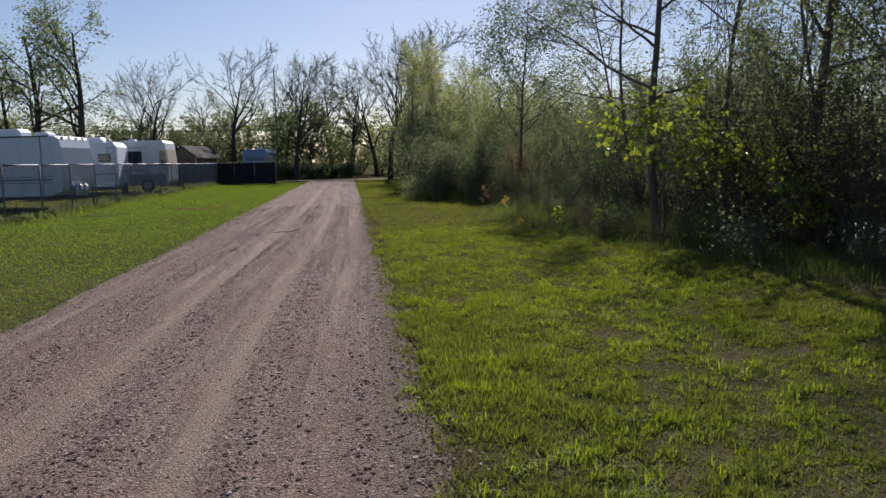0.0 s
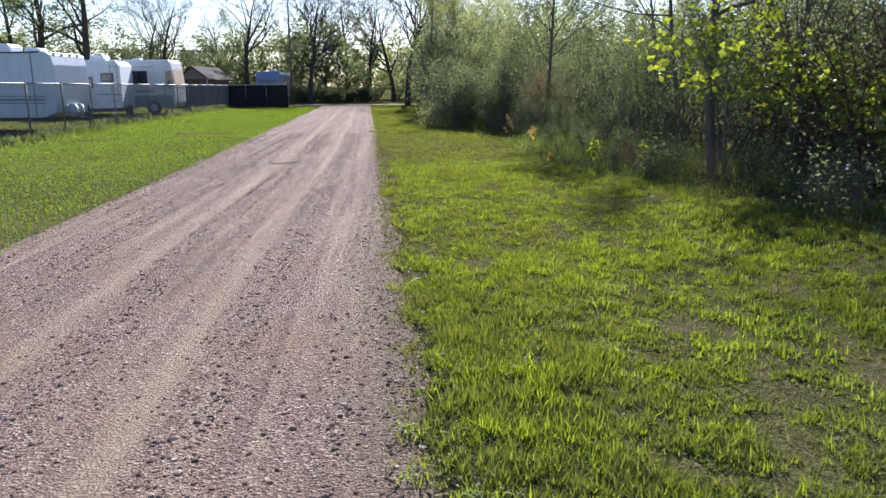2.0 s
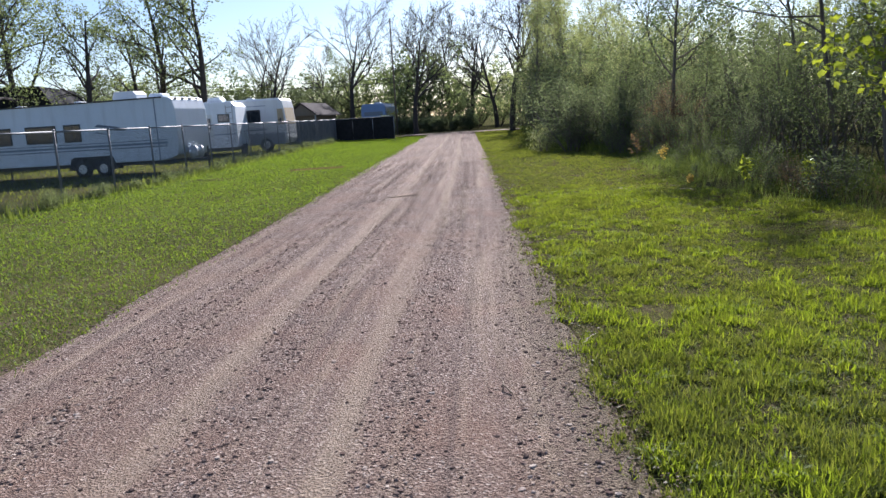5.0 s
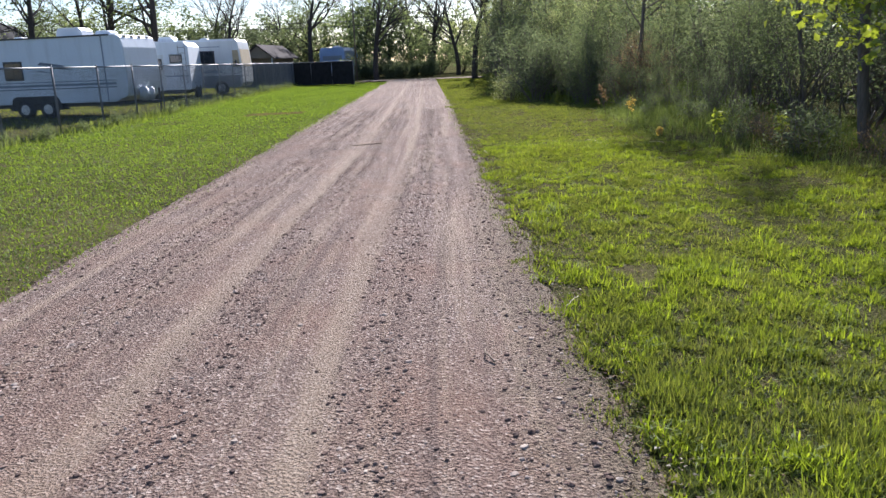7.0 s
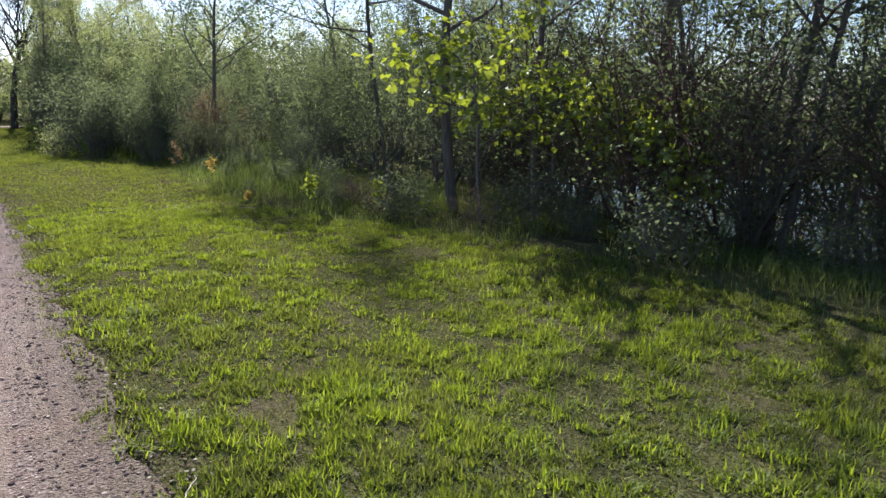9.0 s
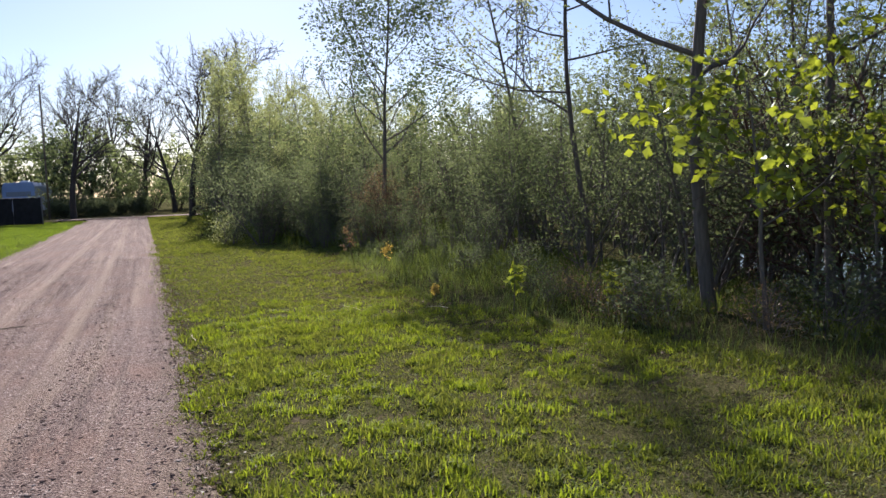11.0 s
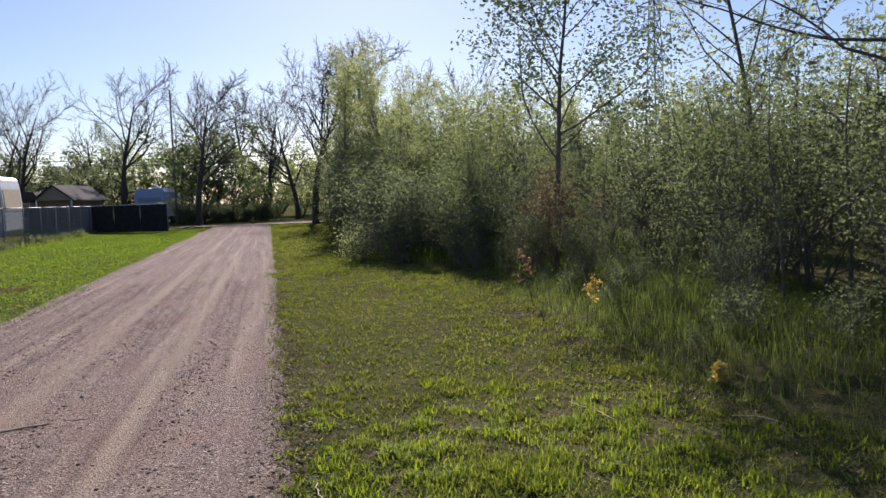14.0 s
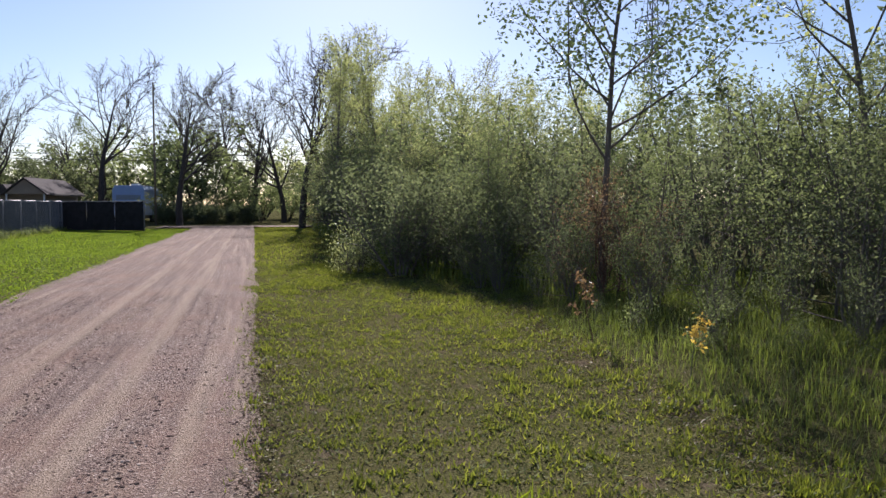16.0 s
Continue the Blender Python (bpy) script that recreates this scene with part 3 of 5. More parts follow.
def distant_trees():
    r = np.random.default_rng(21)
    bare = [plant("bare", 30 + i, 10.6, 0.29, M_BARK_DARK, M_LEAF_PALE, 0.1, "bare_tree", "tall tree with bare spreading branches just budding", "tree", bare_to=b, group="bare trees at the end of the track") for i, b in enumerate((0.3, 0.38, 0.25))]
    spread_of(bare, [(-24.3, 86, 0, 0.95), (-15.2, 84, 1, 1.08), (-7.0, 70, 2, 0.88), (-2.3, 86, 0, 1.0), (-10.5, 92, 1, 0.95), (0.2, 80, 2, 0.95), (1.33, 63.8, 1, 0.85), (-19.5, 94, 2, 0.95), (3.2, 74, 0, 1.0), (-5.2, 94, 1, 0.95), (-29, 96, 0, 1.0), (-12.8, 99, 2, 1.0), (6.5, 68, 1, 0.95), (10, 60, 2, 0.92)], r)
    leafy_ = [plant("leafy", 50 + i, 11.5, 0.33, M_BARK_DARK, M_LEAF, 0.2, "leafy_tree", "broad dark-limbed tree with fresh green leaves", "tree", bare_to=0.28, group="leafy trees behind the campers", dense=0.4) for i in range(3)]
    spread_of(leafy_, [(-25.5, 60, 0, 1.0), (-21.5, 58, 1, 1.02), (-30, 47, 2, 0.95), (-36, 52, 1, 1.0), (-33, 44, 0, 0.85), (-41, 48, 2, 1.05), (-27, 52, 1, 0.8), (-49, 58, 0, 1.1), (-31, 68, 2, 0.9), (-38, 62, 0, 1.1), (-16.5, 92, 2, 0.75), (-45, 66, 1, 1.1)], r)
    low = [plant("thicket", 70 + i, 4.6, 0.06, M_BARK_DARK, mt, 0.24, "roadside_bush", lab, "bush", stems=7, bare_to=0.1, group="low growth in the distance", dense=1.0) for i, (mt, lab) in enumerate(((M_LEAF, "low green thicket under the far trees"), (M_LEAF_PALE, "pale yellow-green thicket under the far trees"), (M_LEAF_DARK, "tangled dark thicket under the far trees")))]
    pl = []
    for x in np.arange(-62, 26, 2.5):
        y = 96 + 8 * math.sin(x * 0.21) + r.uniform(-4, 4)
        pl.append((x, y, int(r.choice([0, 0, 2, 1])), r.uniform(1.1, 1.6)))
    for x in np.arange(-60, -18, 3.4):
        pl.append((x, (74 if x < -38 else 91) + r.uniform(-4, 4), int(r.choice([0, 2, 2])), r.uniform(0.9, 1.3)))
    for x in np.arange(-9, 22, 2.4):
        pl.append((x, 82 + r.uniform(-3, 3), int(r.choice([0, 1, 1])), r.uniform(0.5, 0.85)))
    spread_of(low, pl, r)


def woods_edge(y):
    return float(np.interp(y, [-20, 6, 14, 22, 26, 29, 33, 45, 62, 70], [6.4, 6.2, 5.8, 5.3, 4.2, 3.3, 3.0, 2.8, 2.6, 2.8]))


def skyline(x, y):
    """The greatest height of a tree of the wood, which sinks from the far corner towards the pond."""
    d = math.hypot(x, y - 12)
    az = math.degrees(math.atan2(x, y - 12))
    return 1.6 + d * math.tan(radians(float(np.interp(az, [0, 3, 5.2, 7, 8.9, 12, 16.5, 22, 28, 33, 40, 60], [8, 9, 9.8, 9.2, 8.6, 8.0, 7.5, 8.0, 9.6, 11.5, 13.5, 17]))))


def right_woods():
    r = np.random.default_rng(5)
    young = [plant("young", 100 + i, 7.0, 0.055, M_BARK, mt, 0.07, "young_tree", lab, "tree", bare_to=0.22, group="young trees in the woods", dense=d) for i, (mt, d, lab) in enumerate(((M_LEAF, 0.9, "slender young tree in small fresh leaf"), (M_LEAF_PALE, 0.8, "slender young tree with pale budding leaves"), (M_LEAF, 0.6, "thin grey young tree sparsely in leaf"), (M_LEAF_DARK, 0.8, "slender dark young tree in leaf")))]
    back = [plant("sapling", 110 + i, 7.0, 0.055, M_BARK, mt, 0.115, "young_tree", lab, "tree", bare_to=0.2, group="young trees in the woods") for i, (mt, lab) in enumerate(((M_LEAF, "slender young tree in small fresh leaf"), (M_LEAF_PALE, "slender young tree with pale budding leaves"), (M_LEAF_DARK, "slender dark young tree in leaf")))]
    deep = [plant("thicket", 115 + i, 3.8, 0.04, M_BARK, mt, 0.12, "woodland_shrub", lab, "shrub", stems=6, bare_to=0.2, group="shrubs of the wood's edge") for i, (mt, lab) in enumerate(((M_LEAF_DARK, "dense dark green woodland shrub"), (M_LEAF, "leafy green woodland shrub")))]
    shrub = [plant("shrub", 120 + i, 3.6, 0.04, M_BARK, mt, 0.07, "woodland_shrub", lab, "shrub", stems=6, bare_to=0.08, group="shrubs of the wood's edge") for i, (mt, lab) in enumerate(((M_LEAF_DARK, "dense dark green woodland shrub"), (M_LEAF, "leafy green woodland shrub"), (M_LEAF, "tangled many-stemmed green shrub")))]
    twig = [plant("twiggy", 140 + i, 3.4, 0.035, mt, M_LEAF, 0.06, "twiggy_shrub", lab, "shrub", stems=8, bare_to=0.1, group="bare shrubs of the wood's edge") for i, (mt, lab) in enumerate(((M_BARK_RED, "reddish-brown tangle of bare shrub twigs"), (M_BARK, "dark tangle of nearly bare shrub stems")))]
    tall_ = [plant("corner", 160 + i, 8.6, 0.09, M_BARK, M_LEAF_PALE, 0.13, "tall_young_tree", "tall young tree full of pale yellow-green leaves", "tree", bare_to=0.2, group="pale trees at the far corner of the wood") for i in range(2)]
    spread_of(tall_, [(2.9, 49, 0, 0.92), (4.4, 46, 1, 0.9), (3.8, 54, 0, 1.02), (5.6, 51, 1, 0.95), (6.6, 46, 0, 0.8), (2.6, 57, 1, 0.98), (5.2, 58, 0, 1.05), (7.6, 52, 1, 0.85), (4.0, 41, 1, 0.62), (8.5, 44, 0, 0.66), (6.0, 38, 0, 0.6), (7.5, 36, 1, 0.58), (9.0, 40, 0, 0.66), (10.5, 36, 1, 0.6), (8.0, 33, 0, 0.5), (11.5, 42, 1, 0.7), (12, 33, 0, 0.55), (13.5, 38, 1, 0.62)], r)
    pl, ps, pt, pb, pd = [], [], [], [], []
    for y in np.arange(7, 76, 1.9):
        for row, step in enumerate((1.2, 3.4, 6.0, 9.5)):
            x = woods_edge(y) + step + r.uniform(-1.0, 1.0)
            if rise(x, y) < -0.6:
                continue
            size = np.interp(y, [8, 20, 26, 34, 44, 76], [0.85, 0.72, 0.72, 0.95, 1.35, 1.5]) * r.uniform(0.75, 1.1)
            if y > 18:
                size = min(size, skyline(x, y) / 7.0 * r.uniform(0.72, 1.0))
            if row == 0 and y < 50:
                pl.append((x, y + r.uniform(-0.8, 0.8), int(r.choice([0, 0, 2, 3])) if y < 30 else int(r.choice([1, 1, 0, 2])), size))
            else:
                pb.append((x, y + r.uniform(-0.8, 0.8), int(r.choice([0, 0, 2])) if y < 30 else int(r.choice([1, 1, 0])), size))
    for y in np.arange(5, 72, 1.25):
        for step in (0.6, 2.0, 4.2, 7.2):
            x = woods_edge(y) + step + r.uniform(-0.5, 0.6)
            if rise(x, y) < -0.7 or r.random() < (0.3 if y > 16 else 0.55):
                continue
            tall = np.interp(y, [8, 14, 19, 26, 30], [0.75, 0.8, 1.0, 1.0, 0.85])
            if y > 18:
                tall = min(1.6, skyline(x, y) / 3.8) * (0.75 if step < 1 else 1.0)
            if y < 15 and r.random() < 0.45:
                pt.append((x, y, int(r.integers(0, 2)), r.uniform(0.8, 1.2)))
            elif step < 3 and y < 33:
                ps.append((x, y, int(r.integers(0, 3)), tall * r.uniform(0.75, 1.15)))
            else:
                pd.append((x, y, int(r.integers(0, 2)), tall * r.uniform(0.8, 1.2)))
    for y in np.arange(6.5, 21, 1.4):
        for x0 in (7.6, 9.4):
            x = x0 + r.uniform(-0.8, 0.8)
            pb.append((x, y + r.uniform(-0.4, 0.4), int(r.choice([0, 0, 2])), r.uniform(0.65, 1.0) if y < 17 else r.uniform(0.5, 0.7)))
    for y in np.arange(7, 19, 2.0):
        pd.append((8.2 + r.uniform(-0.5, 1.6), y, int(r.integers(0, 2)), r.uniform(0.3, 0.5)))
    # brown twigs on the slope above the pond
    for y in np.arange(8, 16.5, 1.1):
        pt.append((7.3 + r.uniform(-0.5, 1.0), y, int(r.choice([0, 0, 1])), r.uniform(0.75, 1.2)))
    # low leafy growth in front of the wood
    for y in np.arange(19.5, 28, 0.9):
        ps.append((woods_edge(y) - 0.15 + r.uniform(-0.3, 0.3), y, int(r.integers(0, 3)), r.uniform(0.28, 0.5)))
    # the far bank of the pond
    for k, (a, b, big) in enumerate(((13.5, 17, 1.0), (15, 19, 1.2), (18, 23, 1.5))):
        for ang in np.arange(-1.5, 2.2, 0.15):
            x, y = 21.5 + math.cos(ang) * (a + r.uniform(-0.8, 0.8)), 13 + math.sin(ang) * (b + r.uniform(-0.8, 0.8))
            pd.append((x, y, int(r.integers(0, 2)), big * r.uniform(0.9, 1.25)))
            pb.append((x + 1, y, int(r.integers(0, 3)), r.uniform(1.1, 1.5)))
    spread_of(back, pb, r)
    spread_of(deep, pd, r)
    spread_of(young, pl, r)
    spread_of(shrub, ps, r)
    spread_of(twig, pt, r)


def lone_plants():
    r = np.random.default_rng(9)

    def put(ob, x, y, turn=0, size=1.0):
        ob.matrix_basis = pose(x, y, float(rise(x, y)), 0, 0, turn) @ Matrix.Diagonal((size, size, size, 1))
    put(plant("poplar", 201, 7.0, 0.065, M_BARK, M_LEAF_POPLAR, 0.082, "poplar_tree", "tall slim poplar with sparse fluttering leaves", "tree", bare_to=0.3), 5.0, 25.4)
    put(plant("young", 202, 8.2, 0.05, M_BARK, M_LEAF_PALE, 0.075, "slender_tree", "slender tree with sparse yellowish spring leaves", "tree", bare_to=0.3, dense=0.6), 7.6, 22.7, 15)
    put(plant("twig_tree", 203, 7.5, 0.055, M_BARK, M_LEAF, 0.065, "slender_tree", "slender dark tree with open branches on the bank", "tree", bare_to=0.36), 6.42, 17.9, 40)
    put(plant("twig_tree", 204, 8.0, 0.085, M_BARK, M_LEAF, 0.055, "slender_tree", "dark trunk with arching twigs in bank grass", "tree", bare_to=0.3), 5.41, 13.75, 80)
    put(plant("twig_tree", 205, 8.0, 0.055, M_BARK, M_LEAF, 0.055, "slender_tree", "thin dark trunk standing in tall bank grass", "tree", bare_to=0.28), 6.2, 12.9, 10)
    put(plant("twig_tree", 206, 8.5, 0.095, M_BARK, M_LEAF, 0.055, "slender_tree", "thick dark trunk among bare red twigs", "tree", bare_to=0.25), 7.2, 11.8, 200)
    put(plant("twig_tree", 207, 7.0, 0.065, M_BARK, M_LEAF_DARK, 0.07, "leaning_tree", "dark tree leaning out over the pond bank", "tree", bare_to=0.25, lean=(0.22, -0.12), dense=1.7), 7.6, 10.3)
    put(plant("twig_tree", 208, 6.5, 0.055, M_BARK, M_LEAF_DARK, 0.07, "leaning_tree", "dark tree leaning out over the pond bank", "tree", bare_to=0.25, lean=(0.3, -0.05), dense=1.7), 7.2, 9.8, 10)
    put(plant("big_leaf", 210, 2.4, 0.03, M_BARK, M_LEAF_BRIGHT, 0.115, "large_leaved_sapling", "sapling with large bright yellow-green backlit leaves", "sapling", bare_to=0.38), 5.1, 12.6, 0)
    put(plant("big_leaf", 211, 2.0, 0.025, M_BARK, M_LEAF_BRIGHT, 0.115, "large_leaved_sapling", "sapling with large bright yellow-green backlit leaves", "sapling", bare_to=0.42), 5.75, 12.0, 120)
    put(plant("big_leaf", 212, 1.5, 0.02, M_BARK, M_LEAF_BRIGHT, 0.11, "large_leaved_sapling", "low sapling with large green leaves in shade", "sapling", bare_to=0.2), 6.3, 10.9, 60)
    # the dark bush that stands out from the wood, with a pale one beside it
    dense = plant("shrub", 220, 2.1, 0.035, M_BARK, M_LEAF_DARK, 0.06, "dark_bush", "dense dark bush standing out from the wood", "bush", stems=10, bare_to=0.03, dense=1.1, group="dark bushes by the lawn")
    put(dense, 2.6, 30.5)
    for x, y, s in ((3.9, 29.2, 0.95), (4.3, 31, 1.15), (3.0, 33, 1.2)):
        copy_thing(dense, pose(x, y, 0, 0, 0, r.uniform(0, 360)) @ Matrix.Diagonal((s, s, s, 1)))
    put(plant("shrub", 222, 1.1, 0.02, M_BARK, M_LEAF_PALE, 0.055, "pale_bush", "small pale green bush at the lawn's edge", "bush", stems=7, bare_to=0.05, dense=0.6), 1.7, 31.5)
    put(plant("twiggy", 224, 1.9, 0.02, M_BARK_RED, M_LEAF_RED, 0.03, "brown_cedar", "brownish feathery conical cedar bush", "bush", stems=6, bare_to=0.02, dense=4), 4.75, 24.6)
    put(plant("sprig", 226, 0.8, 0.008, M_BARK_RED, M_LEAF_RED, 0.05, "reddish_weed_bush", "small reddish-brown leaning weed bush in grass", "bush", stems=1, bare_to=0.45, lean=(-0.3, 0)), 3.42, 22.0)
    put(plant("sprig", 227, 0.6, 0.006, M_BARK, M_LEAF_GOLD, 0.045, "golden_weed", "small plant with golden-orange backlit leaves", "weed", stems=1, bare_to=0.55, lean=(0.2, 0.1)), 3.48, 20.1)
    put(plant("sprig", 228, 0.6, 0.008, M_BARK, M_LEAF_BRIGHT, 0.09, "yellow_sapling", "small yellow-green sapling in the tall grass", "sapling", stems=1, bare_to=0.4, dense=0.8), 3.8, 15.3)
    put(plant("sprig", 229, 0.22, 0.006, M_BARK, M_LEAF_GOLD, 0.05, "yellow_weed", "small weed with bright yellow leaves", "weed", stems=1, bare_to=0.5, dense=1.5), 3.4, 17.0)
    put(plant("sprig", 230, 0.55, 0.006, M_BARK, M_LEAF_BRIGHT, 0.07, "yellow_sapling", "small yellow-green sapling in the tall grass", "sapling", stems=1, bare_to=0.4, dense=0.8), 4.3, 14.0)


def bank_weeds():
    r = np.random.default_rng(17)
    kinds = [plant("thicket", 240 + i, 0.75, 0.008, M_BARK, mt, lf, "bank_weed", lab, "weed", stems=5, bare_to=0.1, dense=0.7, group="weeds on the bank") for i, (mt, lf, lab) in enumerate(((M_LEAF, 0.045, "bushy green weed on the grassy bank"), (M_LEAF_DARK, 0.05, "dark bushy weed on the grassy bank"), (M_LEAF_RED, 0.035, "brown dried weed on the grassy bank")))]
    pl = []
    for y in np.arange(8.5, 25, 0.38):
        x = float(tall_edge(y)) + 0.55 + abs(r.normal()) * 0.9
        if y > 15.5 and r.random() < 0.3:
            continue
        pl.append((x, y, int(r.choice([0, 0, 1, 1, 2])), r.uniform(0.45, 1.15) * (0.7 if y > 15.5 else 1)))
    spread_of(kinds, pl, r)
    fy = np.arange(14, 62, 0.6)
    kinds = [plant("thicket", 246, 0.8, 0.008, M_BARK, M_LEAF, 0.06, "fence_weed", "leafy green weed growing at the fence foot", "weed", stems=5, bare_to=0.05, dense=1.4, group="weeds at the fence")]
    spread_of(kinds, [(float(fence_x(y)) + r.uniform(-0.2, 0.4), y, 0, r.uniform(0.4, 1.0)) for y in fy[::2]], r)


# ---- grass ----
def scatter(r, n, x0, x1, y0, y1, keep):
    x, y = r.uniform(x0, x1, n), r.uniform(y0, y1, n)
    k = keep(x, y)
    return x[k], y[k]


def tall_edge(y):
    return np.interp(y, [0, 7, 9, 11, 13, 15, 17, 20, 23, 26, 30], [4.6, 4.5, 4.45, 4.3, 3.9, 3.35, 3.05, 3.05, 3.2, 4.0, 4.6])


def smooth_noise(x, y, f, s=0):
    return np.array([noise.noise(Vector((a * f, b * f, s))) for a, b in zip(x, y)])


def grasses():
    r = np.random.default_rng(11)

    def lawn(x, y):
        return (x > road_right(y) + ragged(y, 1) - 0.28 + 0.5 * r.random(len(x))) & (x < tall_edge(y) + 0.3)

    def mown(name, x, y, h0, h1, w, material, label, lean=0.7, far=False):
        at = np.stack([x, y, rise(x, y) - 0.005], 1)
        v, f = blades(at, r.uniform(h0, h1, len(x)), r.uniform(0.6, 1.3, len(x)) * w, r, lean, far)
        tagged(link_mesh(name, v, f, material), label, "grass", kind="stuff")
    def low(name, x, y, l0, l1, w, material, label, top=0.012, lo=8, hi=65):
        at = np.stack([x, y, rise(x, y) + r.uniform(-0.004, top, len(x))], 1)
        v, f = splayed(at, r.uniform(l0, l1, len(x)), r.uniform(0.7, 1.3, len(x)) * w, r, lo, hi)
        tagged(link_mesh(name, v, f, material), label, "grass", kind="stuff")
    # near the walk: low blades with thin places, and finer upright tufts
    x, y = scatter(r, 150000, -0.6, 5.0, 1.5, 14, lawn)
    k = r.random(len(x)) < 0.6 + 0.8 * smooth_noise(x, y, 0.8) + 0.9 * smooth_noise(x, y, 3.5, 8)
    low("lawn_grass", x[k], y[k], 0.02, 0.05, 0.0065, M_GRASS, "short mown green grass", 0.02)

    def tufts(count, x0, x1, y0, y1, n, spread, l0, l1, w, material, label, seed, thin=0.0):
        """Mown tussocks of uneven size: blades fanned out from a foot, taller and thicker in patches, with bare gaps."""
        tx, ty = scatter(r, count, x0, x1, y0, y1, lawn)
        patch, fine = smooth_noise(tx, ty, 0.55, seed), smooth_noise(tx, ty, 2.6, seed + 3)
        k = r.random(len(tx)) < 0.6 + 0.6 * patch + 1.3 * fine + 1.0 * smooth_noise(tx, ty, 6.0, seed + 7) - thin - 0.3 * np.clip((ty - 14) / 3, 0, 1)
        tx, ty = tx[k], ty[k]
        big = np.clip(0.85 + 0.8 * patch[k] + 0.9 * fine[k], 0.45, 1.7) * r.uniform(0.6, 1.4, len(tx))
        big = np.repeat(big, n)
        px = np.repeat(tx, n) + r.normal(size=len(tx) * n) * spread * big
        py = np.repeat(ty, n) + r.normal(size=len(tx) * n) * spread * big
        at = np.stack([px, py, rise(px, py) - 0.005], 1)
        v, f = splayed(at, r.uniform(l0, l1, len(px)) * big, r.uniform(0.7, 1.3, len(px)) * w, r, 13, 72)
        tagged(link_mesh("tufted_grass", v, f, material), label, "grass", kind="stuff")
    tufts(18000, -0.6, 5.0, 1.6, 9, 28, 0.017, 0.022, 0.06, 0.0075, M_GRASS, "small green tufts of mown grass", 5)
    tufts(8000, -0.6, 5.0, 1.6, 9, 22, 0.019, 0.028, 0.07, 0.0085, M_CLUMP, "bright yellow-green tufts of mown grass", 9, 0.15)
    tufts(13000, -0.8, 5.0, 9, 18, 22, 0.024, 0.026, 0.065, 0.0105, M_GRASS, "small green tufts of mown grass", 5)
    tufts(6500, -0.8, 5.0, 9, 18, 18, 0.028, 0.03, 0.072, 0.0115, M_CLUMP, "bright yellow-green tufts of mown grass", 9, 0.2)
    tufts(13000, -1.5, 5.0, 18, 34, 14, 0.035, 0.03, 0.065, 0.016, M_GRASS, "small green tufts of mown grass", 5)
    x, y = scatter(r, 40000, -0.6, 5.0, -8, 1.5, lawn)
    low("lawn_grass", x, y, 0.025, 0.06, 0.014, M_GRASS, "short mown green grass", 0.02)
    # farther along
    x, y = scatter(r, 130000, -1.5, 5.0, 14, 34, lawn)
    k = r.random(len(x)) < 0.62 + 0.9 * smooth_noise(x, y, 0.6) + 0.6 * smooth_noise(x, y, 2.2, 8)
    low("lawn_grass", x[k], y[k], 0.025, 0.06, 0.012, M_GRASS, "short mown green grass", 0.015)
    x, y = scatter(r, 40000, -2.5, 5.0, 34, 66, lambda x, y: (x > road_right(y)) & (x < 4))
    mown("lawn_grass", x, y, 0.03, 0.08, 0.03, M_GRASS, "short mown green grass", far=True)
    x, y = scatter(r, 150000, -1.5, 5.0, 2, 32, lawn)
    k = smooth_noise(x, y, 0.5, 4) + 0.1 * (y > 13) + 0.35 * np.exp(-((y - 19.5) / 4) ** 2) + 0.5 * smooth_noise(x, y, 2.5, 1) > 0.08
    low("dry_lawn_grass", x[k], y[k], 0.02, 0.045, 0.006, M_DRY, "dry straw-coloured thatch in the lawn", 0.008, 2, 35)
    x, y = scatter(r, 520000, -13, -3.2, 0, 1, lambda x, y: y > -1)
    y = -2 + 66 * y ** 1.6
    k = (x < road_left(y) + ragged(y, 0) + 0.3 - 0.5 * r.random(len(x))) & (x > -10.6 - 0.05 * (y - 21))
    x, y = x[k], y[k]
    o = r.permutation(len(x))
    x, y = x[o], y[o]
    h = len(x) // 2
    wide = 0.006 + 0.0009 * np.hypot(x, y - 4)
    low("lawn_grass", x[:h], y[:h], 0.02, 0.045, wide[:h], M_LAWN, "even green mown grass", 0.015)
    low("lawn_grass", x[h:], y[h:], 0.02, 0.045, wide[h:], M_LAWN, "bright green mown grass", 0.015)
    # coarse bright clumps
    cx, cy = scatter(r, 620, 0.1, 4.3, 2, 17, lambda x, y: lawn(x - 0.1, y))
    k = smooth_noise(cx, cy, 0.7, 9) > -0.08
    cx, cy = cx[k], cy[k]
    n = 44
    px = np.repeat(cx, n) + r.normal(size=len(cx) * n) * 0.05
    py = np.repeat(cy, n) + r.normal(size=len(cx) * n) * 0.05
    mown("coarse_grass", px, py, 0.04, 0.10, 0.0095, M_CLUMP, "bright coarse grass tufts in the lawn", 1.3)
    # dead leaves along the bank's foot and the track's edge
    y = r.uniform(9, 25, 9000)
    x = tall_edge(y) + r.normal(size=len(y)) * 0.22 - 0.05
    y2 = r.uniform(1.5, 26, 9000)
    x2 = road_right(y2) + np.abs(r.normal(size=len(y2))) * 0.22 - 0.12
    x, y = np.concatenate([x, x2]), np.concatenate([y, y2])
    at = np.stack([x, y, rise(x, y) + r.uniform(0.004, 0.02, len(x))], 1)
    v, f = splayed(at, r.uniform(0.012, 0.035, len(x)), r.uniform(0.01, 0.022, len(x)), r, -8, 30)
